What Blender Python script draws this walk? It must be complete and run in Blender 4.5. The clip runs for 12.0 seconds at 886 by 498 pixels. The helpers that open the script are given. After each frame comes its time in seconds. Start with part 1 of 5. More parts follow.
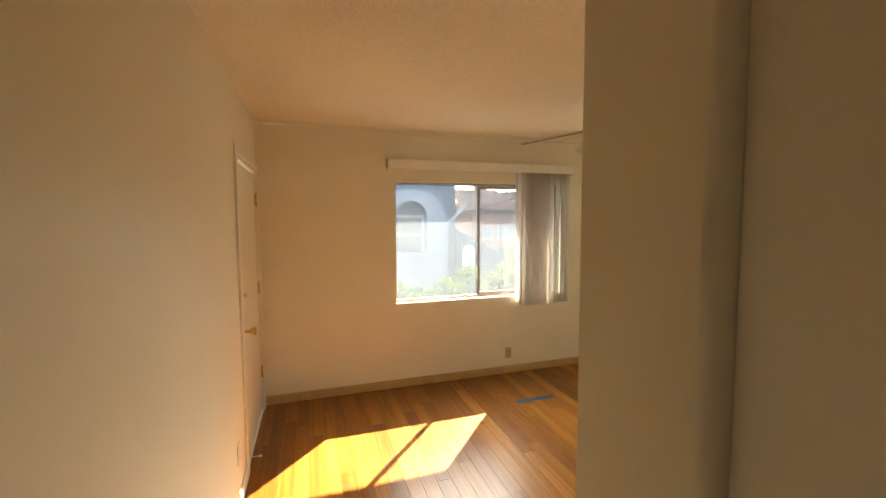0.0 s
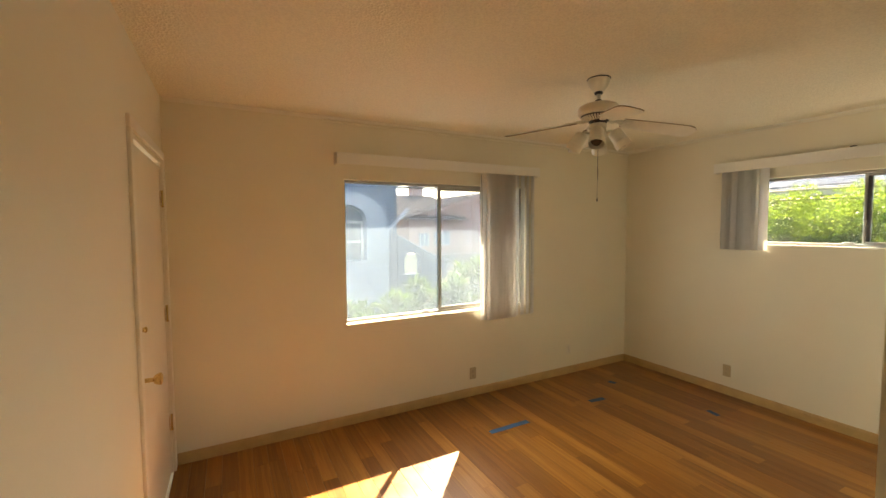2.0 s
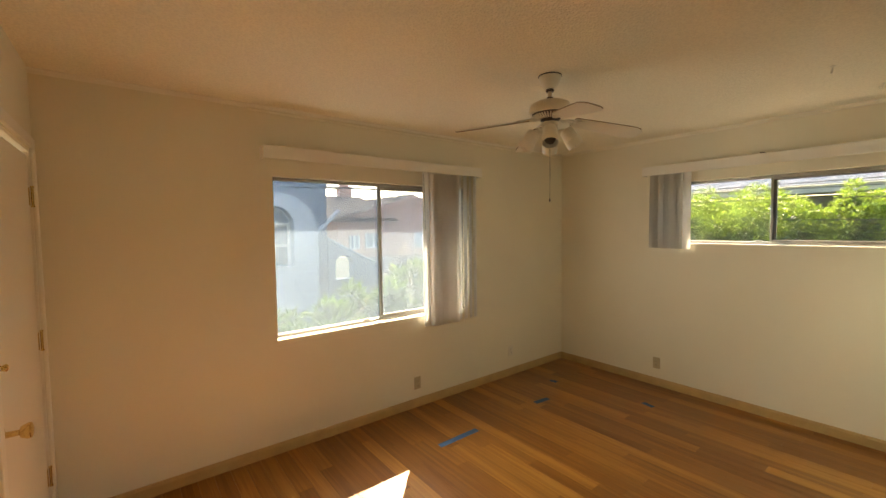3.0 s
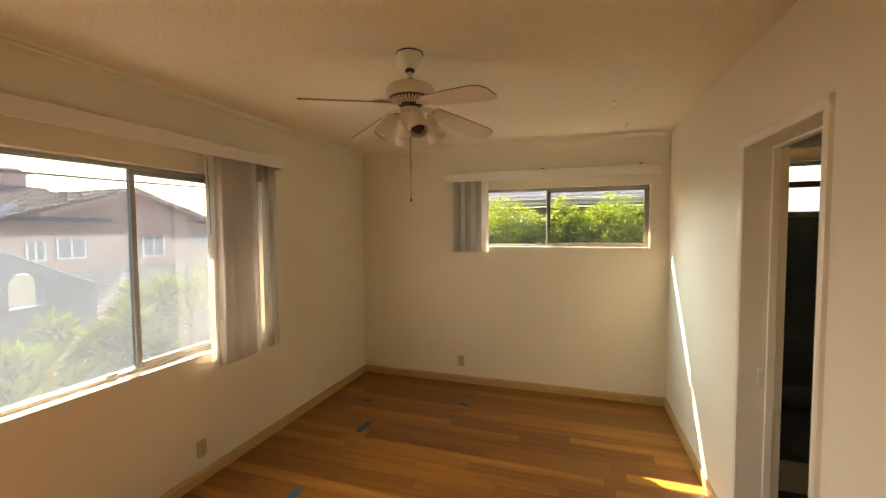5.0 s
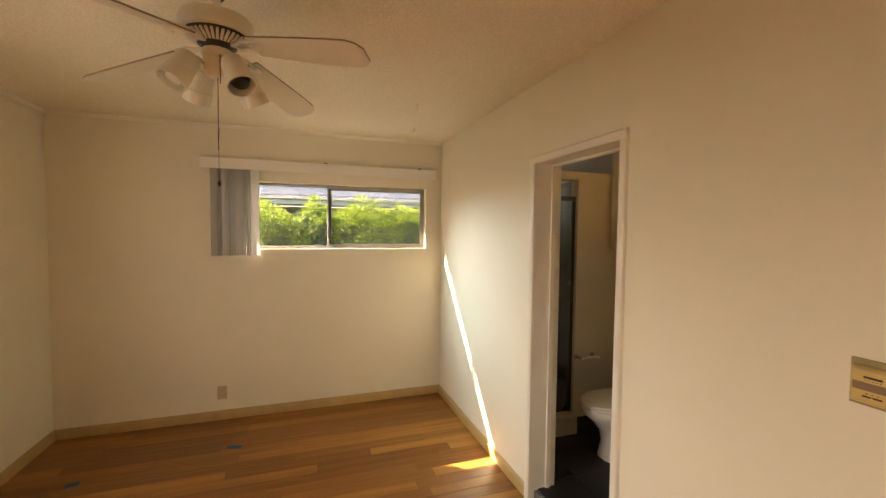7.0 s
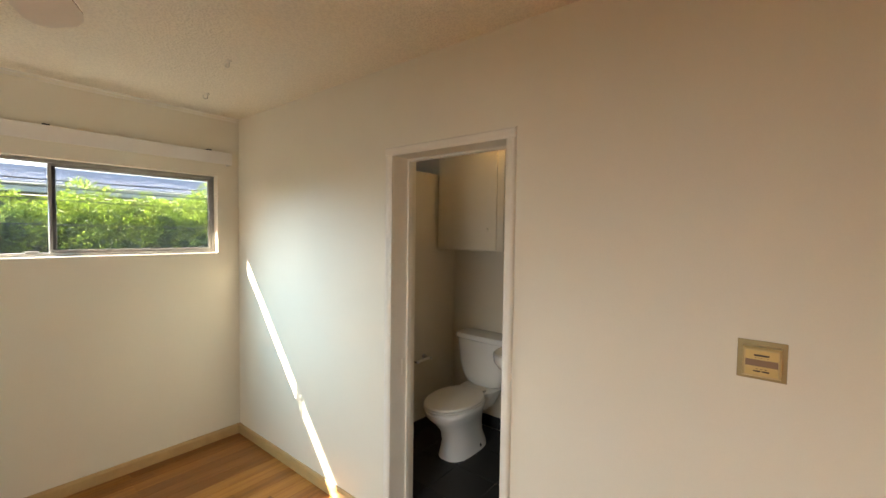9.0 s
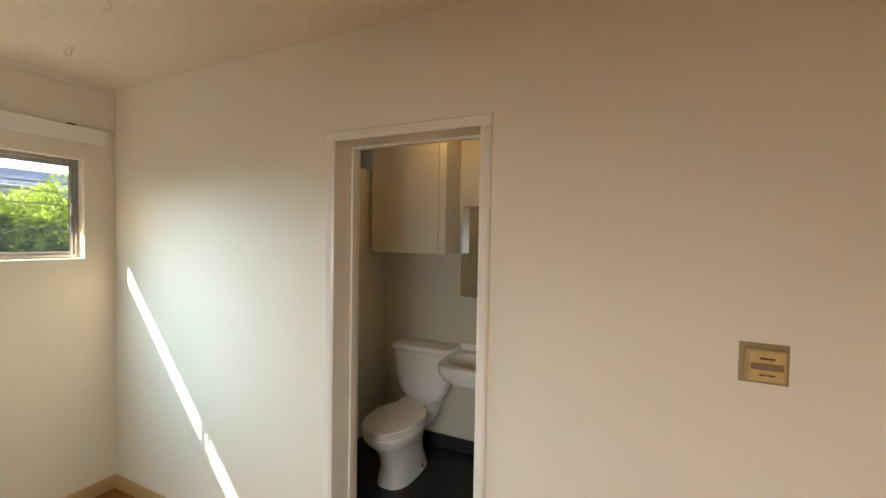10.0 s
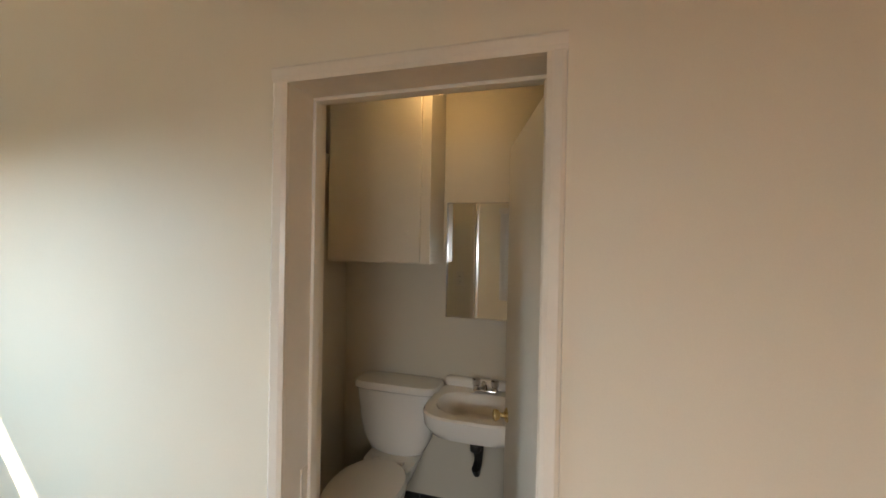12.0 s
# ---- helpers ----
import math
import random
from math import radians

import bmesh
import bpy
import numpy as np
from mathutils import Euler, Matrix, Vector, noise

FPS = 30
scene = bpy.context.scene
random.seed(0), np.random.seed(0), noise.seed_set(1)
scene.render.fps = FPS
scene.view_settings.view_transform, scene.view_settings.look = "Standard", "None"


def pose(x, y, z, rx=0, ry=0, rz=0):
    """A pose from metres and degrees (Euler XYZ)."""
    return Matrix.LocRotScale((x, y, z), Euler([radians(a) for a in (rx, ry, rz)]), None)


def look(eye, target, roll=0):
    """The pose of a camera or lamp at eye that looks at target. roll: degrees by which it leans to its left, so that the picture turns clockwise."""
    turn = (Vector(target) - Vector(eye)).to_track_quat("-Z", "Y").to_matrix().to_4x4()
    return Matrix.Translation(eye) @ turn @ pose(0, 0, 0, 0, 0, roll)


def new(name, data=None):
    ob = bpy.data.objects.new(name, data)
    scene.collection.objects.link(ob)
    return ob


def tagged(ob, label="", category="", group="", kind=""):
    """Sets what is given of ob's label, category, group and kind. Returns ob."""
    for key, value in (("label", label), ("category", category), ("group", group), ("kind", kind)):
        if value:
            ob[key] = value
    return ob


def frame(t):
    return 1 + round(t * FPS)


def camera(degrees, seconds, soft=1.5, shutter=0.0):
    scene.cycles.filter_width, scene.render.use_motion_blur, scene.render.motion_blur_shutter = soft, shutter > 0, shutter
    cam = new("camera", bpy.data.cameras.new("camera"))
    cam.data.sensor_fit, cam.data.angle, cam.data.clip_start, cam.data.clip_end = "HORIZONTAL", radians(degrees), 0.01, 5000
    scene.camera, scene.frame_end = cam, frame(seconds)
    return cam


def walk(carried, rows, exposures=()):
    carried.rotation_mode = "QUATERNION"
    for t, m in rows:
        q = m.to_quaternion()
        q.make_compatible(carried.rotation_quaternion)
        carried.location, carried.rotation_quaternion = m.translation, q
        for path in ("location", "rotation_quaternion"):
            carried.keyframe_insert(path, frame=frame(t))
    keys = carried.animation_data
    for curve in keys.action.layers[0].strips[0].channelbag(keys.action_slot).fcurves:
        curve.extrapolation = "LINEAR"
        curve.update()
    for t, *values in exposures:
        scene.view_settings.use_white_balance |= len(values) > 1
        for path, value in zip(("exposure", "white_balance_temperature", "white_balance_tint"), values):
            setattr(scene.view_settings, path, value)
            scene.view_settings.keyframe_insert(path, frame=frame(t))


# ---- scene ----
EXPOSURES = [(0.0, 4.38, 8800, 12), (2.5, 4.12, 8400, 8), (4.5, 3.92, 9100, 15), (6.5, 4.0, 9700, 20), (7.1, 4.16, 9200, 18), (9.0, 4.18, 7000, 12), (12.0, 4.04, 7050, 15)]
cam = camera(95.0, 12.0)
# seconds, x, y, z, yaw, pitch, roll
PATH = [
    (0, (-0.016, 0.084, 1.64), (0.603, 1.981, 1.499), -0.3),
    (0.5, (-0.055, 0.2, 1.65), (0.609, 2.082, 1.519), -0.2),
    (1, (-0.073, 0.331, 1.645), (0.660, 2.188, 1.526), -0.1),
    (1.5, (-0.076, 0.479, 1.629), (0.751, 2.297, 1.518), -0.2),
    (2, (-0.080, 0.668, 1.635), (0.856, 2.432, 1.523), -0.3),
    (2.5, (-0.079, 0.778, 1.64), (0.99, 2.465, 1.526), -0.5),
    (4.5, (-0.023, 1.426, 1.627), (1.736, 2.373, 1.537), -0.8),
    (5, (0.014, 1.605, 1.645), (1.91, 2.236, 1.545), -0.4),
    (5.5, (0.048, 1.764, 1.65), (2.021, 2.078, 1.551), -0.2),
    (6, (0.101, 1.885, 1.65), (2.098, 1.869, 1.547), 0.1),
    (6.5, (0.198, 1.997, 1.638), (2.167, 1.657, 1.541), 0.4),
    (7, (0.297, 2.114, 1.633), (2.187, 1.466, 1.543), 0.6),
    (9, (0.846, 2.323, 1.637), (2.098, 0.765, 1.555), 0.8),
    (9.5, (0.991, 2.285, 1.617), (2.046, 0.587, 1.549), 1.0),
    (10, (1.189, 2.247, 1.617), (2.043, 0.439, 1.561), 1.0),
    (10.5, (1.352, 2.184, 1.615), (2.047, 0.31, 1.566), 1.1),
    (11, (1.494, 2.049, 1.616), (2.086, 0.139, 1.577), 1.1),
    (11.5, (1.59, 1.931, 1.61), (2.148, 0.011, 1.59), 1.8),
    (12, (1.662, 1.757, 1.6), (2.245, -0.156, 1.583), 1.1),
]
walk(cam, [(t, look(eye, target, roll)) for t, eye, target, roll in PATH], EXPOSURES)

# ---- world and sun ----
world = bpy.data.worlds.new("sky")
scene.world = world
world.use_nodes = True
wn = world.node_tree
sky = wn.nodes.new("ShaderNodeTexSky")
sky.sky_type = "NISHITA"
sky.sun_disc = False
sky.sun_elevation = radians(38.3)
sky.sun_rotation = radians(42.2)
sky.dust_density = 2.5
wn.links.new(sky.outputs[0], wn.nodes["Background"].inputs[0])
wn.nodes["Background"].inputs[1].default_value = 0.135
sun = new("sun", bpy.data.lights.new("sun", "SUN"))
sun.data.energy = 2.6
sun.data.angle = radians(0.6)
sun.data.color = (1.0, 0.93, 0.82)
sun.matrix_world = look((0.67 * 20, 0.74 * 20, 0.79 * 20), (0, 0, 0))


def daylight(name, at, aim, width, height, watts, spread, colour=(0.86, 0.94, 1.0)):
    """Area lamp standing in a window opening for the light of sky and sunlit surroundings."""
    lamp = new(name, bpy.data.lights.new(name, "AREA"))
    lamp.data.shape = "RECTANGLE"
    lamp.data.size, lamp.data.size_y = width, height
    lamp.data.energy = watts
    lamp.data.spread = radians(spread)
    lamp.data.color = colour
    lamp.matrix_world = look(at, Vector(at) + Vector(aim))
    return lamp


daylight("daylight_north_low", (1.42, 3.90, 1.50), (0.0, -1.0, -0.62), 1.2, 0.2, 0.75, 98)
daylight("daylight_north_side", (1.45, 3.86, 1.45), (0.72, -0.7, -0.05), 0.4, 0.9, 0.22, 98)
daylight("daylight_east", (4.12, 2.28, 1.76), (-0.52, -0.8, -0.50), 0.5, 0.12, 0.36, 70, (0.44, 0.74, 1.0))

# ---- plan ----
XW, XE, YN, YS, ZC = -0.446, 4.133, 3.932, 0.826, 2.495
BACK = -0.455         # back wall of the bathroom
ZB = 0.06             # bathroom floor, one low step up
WT = 0.175            # thickness of the wall round the bathroom doorway
PX = 2.95             # partition beside the shower
HALL = 0.54           # east wall of the passage
GROUND = -2.9


# ---- materials ----
def nodes_of(name):
    m = bpy.data.materials.new(name)
    m.use_nodes = True
    t = m.node_tree
    return m, t, t.nodes["Principled BSDF"]


def surface(name, colour, rough=0.6, metal=0.0, vary=0.12, scale=3.0, fine=120.0, bump=0.15, depth=0.002, coat=0.0, objectwise=0.0, spec=0.5):
    """Principled surface with stains at a large scale, grain at a fine one, and relief."""
    m, t, p = nodes_of(name)
    n, l = t.nodes, t.links
    co = n.new("ShaderNodeTexCoord")
    big = n.new("ShaderNodeTexNoise")
    big.inputs["Scale"].default_value = scale
    big.inputs["Detail"].default_value = 5
    small = n.new("ShaderNodeTexNoise")
    small.inputs["Scale"].default_value = fine
    small.inputs["Detail"].default_value = 3
    for q in (big, small):
        l.new(co.outputs["Object"], q.inputs["Vector"])
    mix = n.new("ShaderNodeMath")
    mix.operation = "MULTIPLY_ADD"
    l.new(small.outputs[0], mix.inputs[0])
    mix.inputs[1].default_value = 0.35
    l.new(big.outputs[0], mix.inputs[2])
    last = mix.outputs[0]
    if objectwise:
        info = n.new("ShaderNodeObjectInfo")
        add = n.new("ShaderNodeMath")
        add.operation = "MULTIPLY_ADD"
        l.new(info.outputs["Random"], add.inputs[0])
        add.inputs[1].default_value = objectwise
        l.new(last, add.inputs[2])
        last = add.outputs[0]
    ramp = n.new("ShaderNodeMapRange")
    ramp.inputs["From Min"].default_value = 0.35
    ramp.inputs["From Max"].default_value = 1.0 + objectwise
    ramp.inputs["To Min"].default_value = 1.0 - vary
    ramp.inputs["To Max"].default_value = 1.0 + vary
    l.new(last, ramp.inputs["Value"])
    col = n.new("ShaderNodeMix")
    col.data_type = "RGBA"
    col.blend_type = "MULTIPLY"
    col.inputs["Factor"].default_value = 1.0
    col.inputs[6].default_value = (*colour, 1)
    l.new(ramp.outputs[0], col.inputs[7])
    l.new(col.outputs[2], p.inputs["Base Color"])
    rr = n.new("ShaderNodeMapRange")
    rr.inputs["To Min"].default_value = max(0.02, rough - 0.1)
    rr.inputs["To Max"].default_value = min(1.0, rough + 0.1)
    l.new(big.outputs[0], rr.inputs["Value"])
    l.new(rr.outputs[0], p.inputs["Roughness"])
    p.inputs["Metallic"].default_value = metal
    p.inputs["Specular IOR Level"].default_value = spec
    p.inputs["Coat Weight"].default_value = coat
    if bump:
        b = n.new("ShaderNodeBump")
        b.inputs["Strength"].default_value = bump
        b.inputs["Distance"].default_value = depth
        l.new(small.outputs[0], b.inputs["Height"])
        l.new(b.outputs[0], p.inputs["Normal"])
    return m


def popcorn_ceiling():
    m, t, p = nodes_of("sprayed_ceiling")
    n, l = t.nodes, t.links
    co = n.new("ShaderNodeTexCoord")
    v = n.new("ShaderNodeTexVoronoi")
    v.inputs["Scale"].default_value = 95
    nz = n.new("ShaderNodeTexNoise")
    nz.inputs["Scale"].default_value = 60
    nz.inputs["Detail"].default_value = 6
    patch = n.new("ShaderNodeTexNoise")
    patch.inputs["Scale"].default_value = 1.1
    for q in (v, nz, patch):
        l.new(co.outputs["Object"], q.inputs["Vector"])
    mul = n.new("ShaderNodeMath")
    mul.operation = "MULTIPLY"
    l.new(v.outputs["Distance"], mul.inputs[0])
    l.new(nz.outputs[0], mul.inputs[1])
    pr = n.new("ShaderNodeMapRange")
    pr.inputs["From Min"].default_value = 0.35
    pr.inputs["From Max"].default_value = 0.65
    pr.inputs["To Min"].default_value = 0.35
    pr.inputs["To Max"].default_value = 1.0
    l.new(patch.outputs[0], pr.inputs["Value"])
    b = n.new("ShaderNodeBump")
    b.inputs["Distance"].default_value = 0.009
    l.new(pr.outputs[0], b.inputs["Strength"])
    l.new(mul.outputs[0], b.inputs["Height"])
    l.new(b.outputs[0], p.inputs["Normal"])
    # Shade between the grains put into the colour: hollows of the relief go darker.
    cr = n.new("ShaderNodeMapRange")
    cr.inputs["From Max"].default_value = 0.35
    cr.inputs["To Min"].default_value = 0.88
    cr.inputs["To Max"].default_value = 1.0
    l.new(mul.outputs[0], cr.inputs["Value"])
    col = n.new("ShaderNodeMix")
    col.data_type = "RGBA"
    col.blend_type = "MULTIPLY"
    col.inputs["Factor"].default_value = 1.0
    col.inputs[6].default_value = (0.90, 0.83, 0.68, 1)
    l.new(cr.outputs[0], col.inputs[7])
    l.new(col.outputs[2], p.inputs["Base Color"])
    p.inputs["Roughness"].default_value = 0.9
    return m


def bamboo_floor():
    """Lacquered bamboo: long grain, strips, node bands, tone by plank."""
    m, t, p = nodes_of("lacquered_bamboo")
    n, l = t.nodes, t.links
    co = n.new("ShaderNodeTexCoord")
    info = n.new("ShaderNodeObjectInfo")
    off = n.new("ShaderNodeVectorMath")
    off.operation = "ADD"
    sc = n.new("ShaderNodeMath")
    sc.operation = "MULTIPLY"
    sc.inputs[1].default_value = 37.0
    l.new(info.outputs["Random"], sc.inputs[0])
    comb = n.new("ShaderNodeCombineXYZ")
    l.new(sc.outputs[0], comb.inputs[1])
    l.new(co.outputs["Object"], off.inputs[0])
    l.new(comb.outputs[0], off.inputs[1])
    mp = n.new("ShaderNodeMapping")
    mp.inputs["Scale"].default_value = (160, 4, 1)
    l.new(off.outputs[0], mp.inputs["Vector"])
    grain = n.new("ShaderNodeTexNoise")
    grain.inputs["Scale"].default_value = 1.0
    grain.inputs["Detail"].default_value = 4
    l.new(mp.outputs[0], grain.inputs["Vector"])
    mp2 = n.new("ShaderNodeMapping")
    mp2.inputs["Scale"].default_value = (50, 1.2, 1)
    l.new(off.outputs[0], mp2.inputs["Vector"])
    strip = n.new("ShaderNodeTexVoronoi")
    strip.inputs["Scale"].default_value = 1.0
    l.new(mp2.outputs[0], strip.inputs["Vector"])
    sep = n.new("ShaderNodeSeparateColor")
    l.new(strip.outputs["Color"], sep.inputs[0])
    a = n.new("ShaderNodeMath")
    a.operation = "MULTIPLY_ADD"
    l.new(sep.outputs[0], a.inputs[0])
    a.inputs[1].default_value = 0.22
    b = n.new("ShaderNodeMath")
    b.operation = "MULTIPLY_ADD"
    l.new(info.outputs["Random"], b.inputs[0])
    b.inputs[1].default_value = 0.5
    c = n.new("ShaderNodeMath")
    c.operation = "MULTIPLY"
    l.new(grain.outputs[0], c.inputs[0])
    c.inputs[1].default_value = 0.4
    l.new(c.outputs[0], b.inputs[2])
    l.new(b.outputs[0], a.inputs[2])
    ramp = n.new("ShaderNodeValToRGB")
    e = ramp.color_ramp.elements
    e[0].position, e[0].color = 0.15, (0.145, 0.047, 0.008, 1)
    e[1].position, e[1].color = 1.0, (0.48, 0.222, 0.046, 1)
    mid = ramp.color_ramp.elements.new(0.6)
    mid.color = (0.29, 0.113, 0.021, 1)
    l.new(a.outputs[0], ramp.inputs[0])
    l.new(ramp.outputs[0], p.inputs["Base Color"])
    rough = n.new("ShaderNodeTexNoise")
    rough.inputs["Scale"].default_value = 6
    l.new(co.outputs["Object"], rough.inputs["Vector"])
    rr = n.new("ShaderNodeMapRange")
    rr.inputs["To Min"].default_value = 0.2
    rr.inputs["To Max"].default_value = 0.42
    l.new(rough.outputs[0], rr.inputs["Value"])
    l.new(rr.outputs[0], p.inputs["Roughness"])
    bump = n.new("ShaderNodeBump")
    bump.inputs["Strength"].default_value = 0.12
    bump.inputs["Distance"].default_value = 0.001
    l.new(grain.outputs[0], bump.inputs["Height"])
    l.new(bump.outputs[0], p.inputs["Normal"])
    return m


def glass(name, dust, tint=(1, 1, 1)):
    """Thin pane: clear, mirror-like at its Fresnel share, with a film of dust."""
    m = bpy.data.materials.new(name)
    m.use_nodes = True
    t = m.node_tree
    n, l = t.nodes, t.links
    n.remove(n["Principled BSDF"])
    clear = n.new("ShaderNodeBsdfTransparent")
    clear.inputs[0].default_value = (*tint, 1)
    gloss = n.new("ShaderNodeBsdfGlossy")
    gloss.inputs["Roughness"].default_value = 0.02
    fr = n.new("ShaderNodeFresnel")
    mix = n.new("ShaderNodeMixShader")
    l.new(fr.outputs[0], mix.inputs[0])
    l.new(clear.outputs[0], mix.inputs[1])
    l.new(gloss.outputs[0], mix.inputs[2])
    film = n.new("ShaderNodeBsdfTranslucent")
    film.inputs[0].default_value = (0.62, 0.80, 1.0, 1)
    co = n.new("ShaderNodeTexCoord")
    nz = n.new("ShaderNodeTexNoise")
    nz.inputs["Scale"].default_value = 2.5
    nz.inputs["Detail"].default_value = 6
    l.new(co.outputs["Object"], nz.inputs["Vector"])
    rg = n.new("ShaderNodeMapRange")
    rg.inputs["To Min"].default_value = dust * 0.5
    rg.inputs["To Max"].default_value = dust * 1.5
    l.new(nz.outputs[0], rg.inputs["Value"])
    mix2 = n.new("ShaderNodeMixShader")
    l.new(rg.outputs[0], mix2.inputs[0])
    l.new(mix.outputs[0], mix2.inputs[1])
    l.new(film.outputs[0], mix2.inputs[2])
    l.new(mix2.outputs[0], n["Material Output"].inputs[0])
    return m


def translucent(name, colour, share, rough=0.5, vary=0.0):
    m, t, p = nodes_of(name)
    n, l = t.nodes, t.links
    p.inputs["Base Color"].default_value = (*colour, 1)
    p.inputs["Roughness"].default_value = rough
    tr = n.new("ShaderNodeBsdfTranslucent")
    tr.inputs[0].default_value = (*colour, 1)
    mix = n.new("ShaderNodeMixShader")
    mix.inputs[0].default_value = share
    if vary:
        geo = n.new("ShaderNodeNewGeometry")
        rg = n.new("ShaderNodeMapRange")
        rg.inputs["To Min"].default_value = 1 - vary
        rg.inputs["To Max"].default_value = 1 + vary
        l.new(geo.outputs["Random Per Island"], rg.inputs["Value"])
        hue = n.new("ShaderNodeHueSaturation")
        hue.inputs["Color"].default_value = (*colour, 1)
        l.new(rg.outputs[0], hue.inputs["Value"])
        l.new(hue.outputs[0], p.inputs["Base Color"])
        l.new(hue.outputs[0], tr.inputs[0])
    l.new(p.outputs[0], mix.inputs[1])
    l.new(tr.outputs[0], mix.inputs[2])
    l.new(mix.outputs[0], n["Material Output"].inputs[0])
    return m


def glow(name, colour, strength):
    m, t, p = nodes_of(name)
    p.inputs["Base Color"].default_value = (*colour, 1)
    p.inputs["Emission Color"].default_value = (*colour, 1)
    p.inputs["Emission Strength"].default_value = strength
    return m


PAINT = surface("wall_paint", (0.80, 0.745, 0.60), 0.55, vary=0.05, scale=1.3, fine=260, bump=0.10, depth=0.0012)
# Bathroom cream set darker than the room's: its dimness is in the colour.
BATH_PAINT_DIM = surface("dim_bathroom_paint", (0.64, 0.58, 0.46), 0.5, vary=0.05, scale=1.5, fine=260, bump=0.1, depth=0.0012)
CEILING = popcorn_ceiling()
TRIM = surface("trim_enamel", (0.82, 0.77, 0.66), 0.32, vary=0.05, scale=5, fine=60, bump=0.1, depth=0.001)
DOOR_PAINT = surface("door_enamel", (0.80, 0.74, 0.62), 0.38, vary=0.05, scale=2, fine=140, bump=0.08, depth=0.001)
BASE = surface("baseboard_wood", (0.50, 0.33, 0.14), 0.45, vary=0.15, scale=9, fine=90, bump=0.1, depth=0.001)
BAMBOO = bamboo_floor()
JOINT = surface("floor_joint", (0.05, 0.025, 0.012), 0.9)
ALU = surface("mill_aluminium", (0.34, 0.33, 0.31), 0.42, metal=0.7, vary=0.2, scale=14, fine=150)
DARK_RUBBER = surface("dark_gasket", (0.03, 0.03, 0.03), 0.7)
GLASS_N = glass("dusty_glass", 0.036, (0.48, 0.50, 0.52))
GLASS_E = glass("window_glass", 0.002, (0.62, 0.62, 0.62))
GLASS_S = glass("shower_glass", 0.02, (0.82, 0.86, 0.85))
FROST = translucent("frosted_glass", (0.9, 0.92, 0.93), 0.75, 0.3)
VINYL = translucent("blind_vinyl", (0.84, 0.83, 0.81), 0.42, 0.45)
VALANCE = surface("valance_vinyl", (0.80, 0.77, 0.70), 0.4, vary=0.04, scale=4, fine=80, bump=0.05)
BRASS = surface("polished_brass", (0.76, 0.58, 0.28), 0.22, metal=1.0, vary=0.15, scale=30, fine=200, bump=0.03)
CHROME = surface("worn_chrome", (0.72, 0.72, 0.72), 0.15, metal=1.0, vary=0.12, scale=30, fine=200, bump=0.02)
DARK_METAL = surface("dark_metal", (0.05, 0.045, 0.04), 0.4, metal=0.6)
FAN_WHITE = surface("fan_enamel", (0.78, 0.73, 0.62), 0.3, vary=0.08, scale=8, fine=120, bump=0.06)
FAN_BLADE = surface("fan_blade_laminate", (0.78, 0.73, 0.63), 0.42, vary=0.06, scale=6, fine=90, bump=0.05)
BLADE_EDGE = surface("blade_edge", (0.30, 0.22, 0.13), 0.6)
OUTLET = surface("outlet_plastic", (0.50, 0.41, 0.26), 0.4, vary=0.08, scale=20)
OUTLET_WHITE = surface("outlet_white_plastic", (0.78, 0.73, 0.62), 0.4, vary=0.05, scale=20)
TAPE = surface("blue_tape", (0.03, 0.10, 0.24), 0.7, vary=0.15, scale=25, fine=300, bump=0.2)
CERAMIC = surface("vitreous_china", (0.80, 0.77, 0.70), 0.12, vary=0.03, scale=4, fine=40, bump=0.0, coat=0.3)
SEAT = surface("toilet_seat_plastic", (0.78, 0.74, 0.66), 0.22, vary=0.03, scale=5, bump=0.0)
TILE_DARK = surface("slate_tile", (0.016, 0.015, 0.0145), 0.5, vary=0.35, scale=7, fine=70, bump=0.3, depth=0.002, objectwise=0.3)
TILE_WALL = surface("grey_wall_tile", (0.23, 0.235, 0.235), 0.3, vary=0.2, scale=5, fine=60, bump=0.15, objectwise=0.3)
GROUT = surface("grout", (0.16, 0.15, 0.14), 0.9, vary=0.2, scale=30)
CURB = surface("shower_curb", (0.50, 0.44, 0.33), 0.35, vary=0.08, scale=6)
BATH_CEIL = surface("bathroom_ceiling_paint", (0.62, 0.70, 0.72), 0.7, vary=0.05, scale=2)
CABINET = surface("cabinet_enamel", (0.70, 0.64, 0.52), 0.4, vary=0.05, scale=3, fine=100, bump=0.06)
m_mirror, t_mirror, p_mirror = nodes_of("mirror")
p_mirror.inputs["Metallic"].default_value = 1.0
p_mirror.inputs["Base Color"].default_value = (0.86, 0.87, 0.85, 1)
p_mirror.inputs["Roughness"].default_value = 0.015
MIRROR = m_mirror
LAMP_GLOW = glow("lit_lamp_glass", (1.0, 0.66, 0.30), 0.34)
BULB = surface("bulb_glass", (0.75, 0.73, 0.68), 0.15, bump=0.0)
PLATE_GOLD = surface("gold_plate", (0.36, 0.27, 0.12), 0.35, metal=0.35, vary=0.1, scale=20)
THERMO = surface("thermostat_case", (0.55, 0.40, 0.17), 0.4, vary=0.1, scale=20)
THERMO_FACE = surface("thermostat_face", (0.62, 0.44, 0.16), 0.35, metal=0.3, vary=0.1, scale=20)
THERMO_BAND = surface("thermostat_band", (0.24, 0.14, 0.07), 0.4)
INK = surface("printed_ink", (0.05, 0.03, 0.02), 0.7)
STUCCO_GREY = surface("grey_stucco", (0.13, 0.175, 0.24), 0.9, vary=0.12, scale=1.2, fine=60, bump=0.2, depth=0.01)
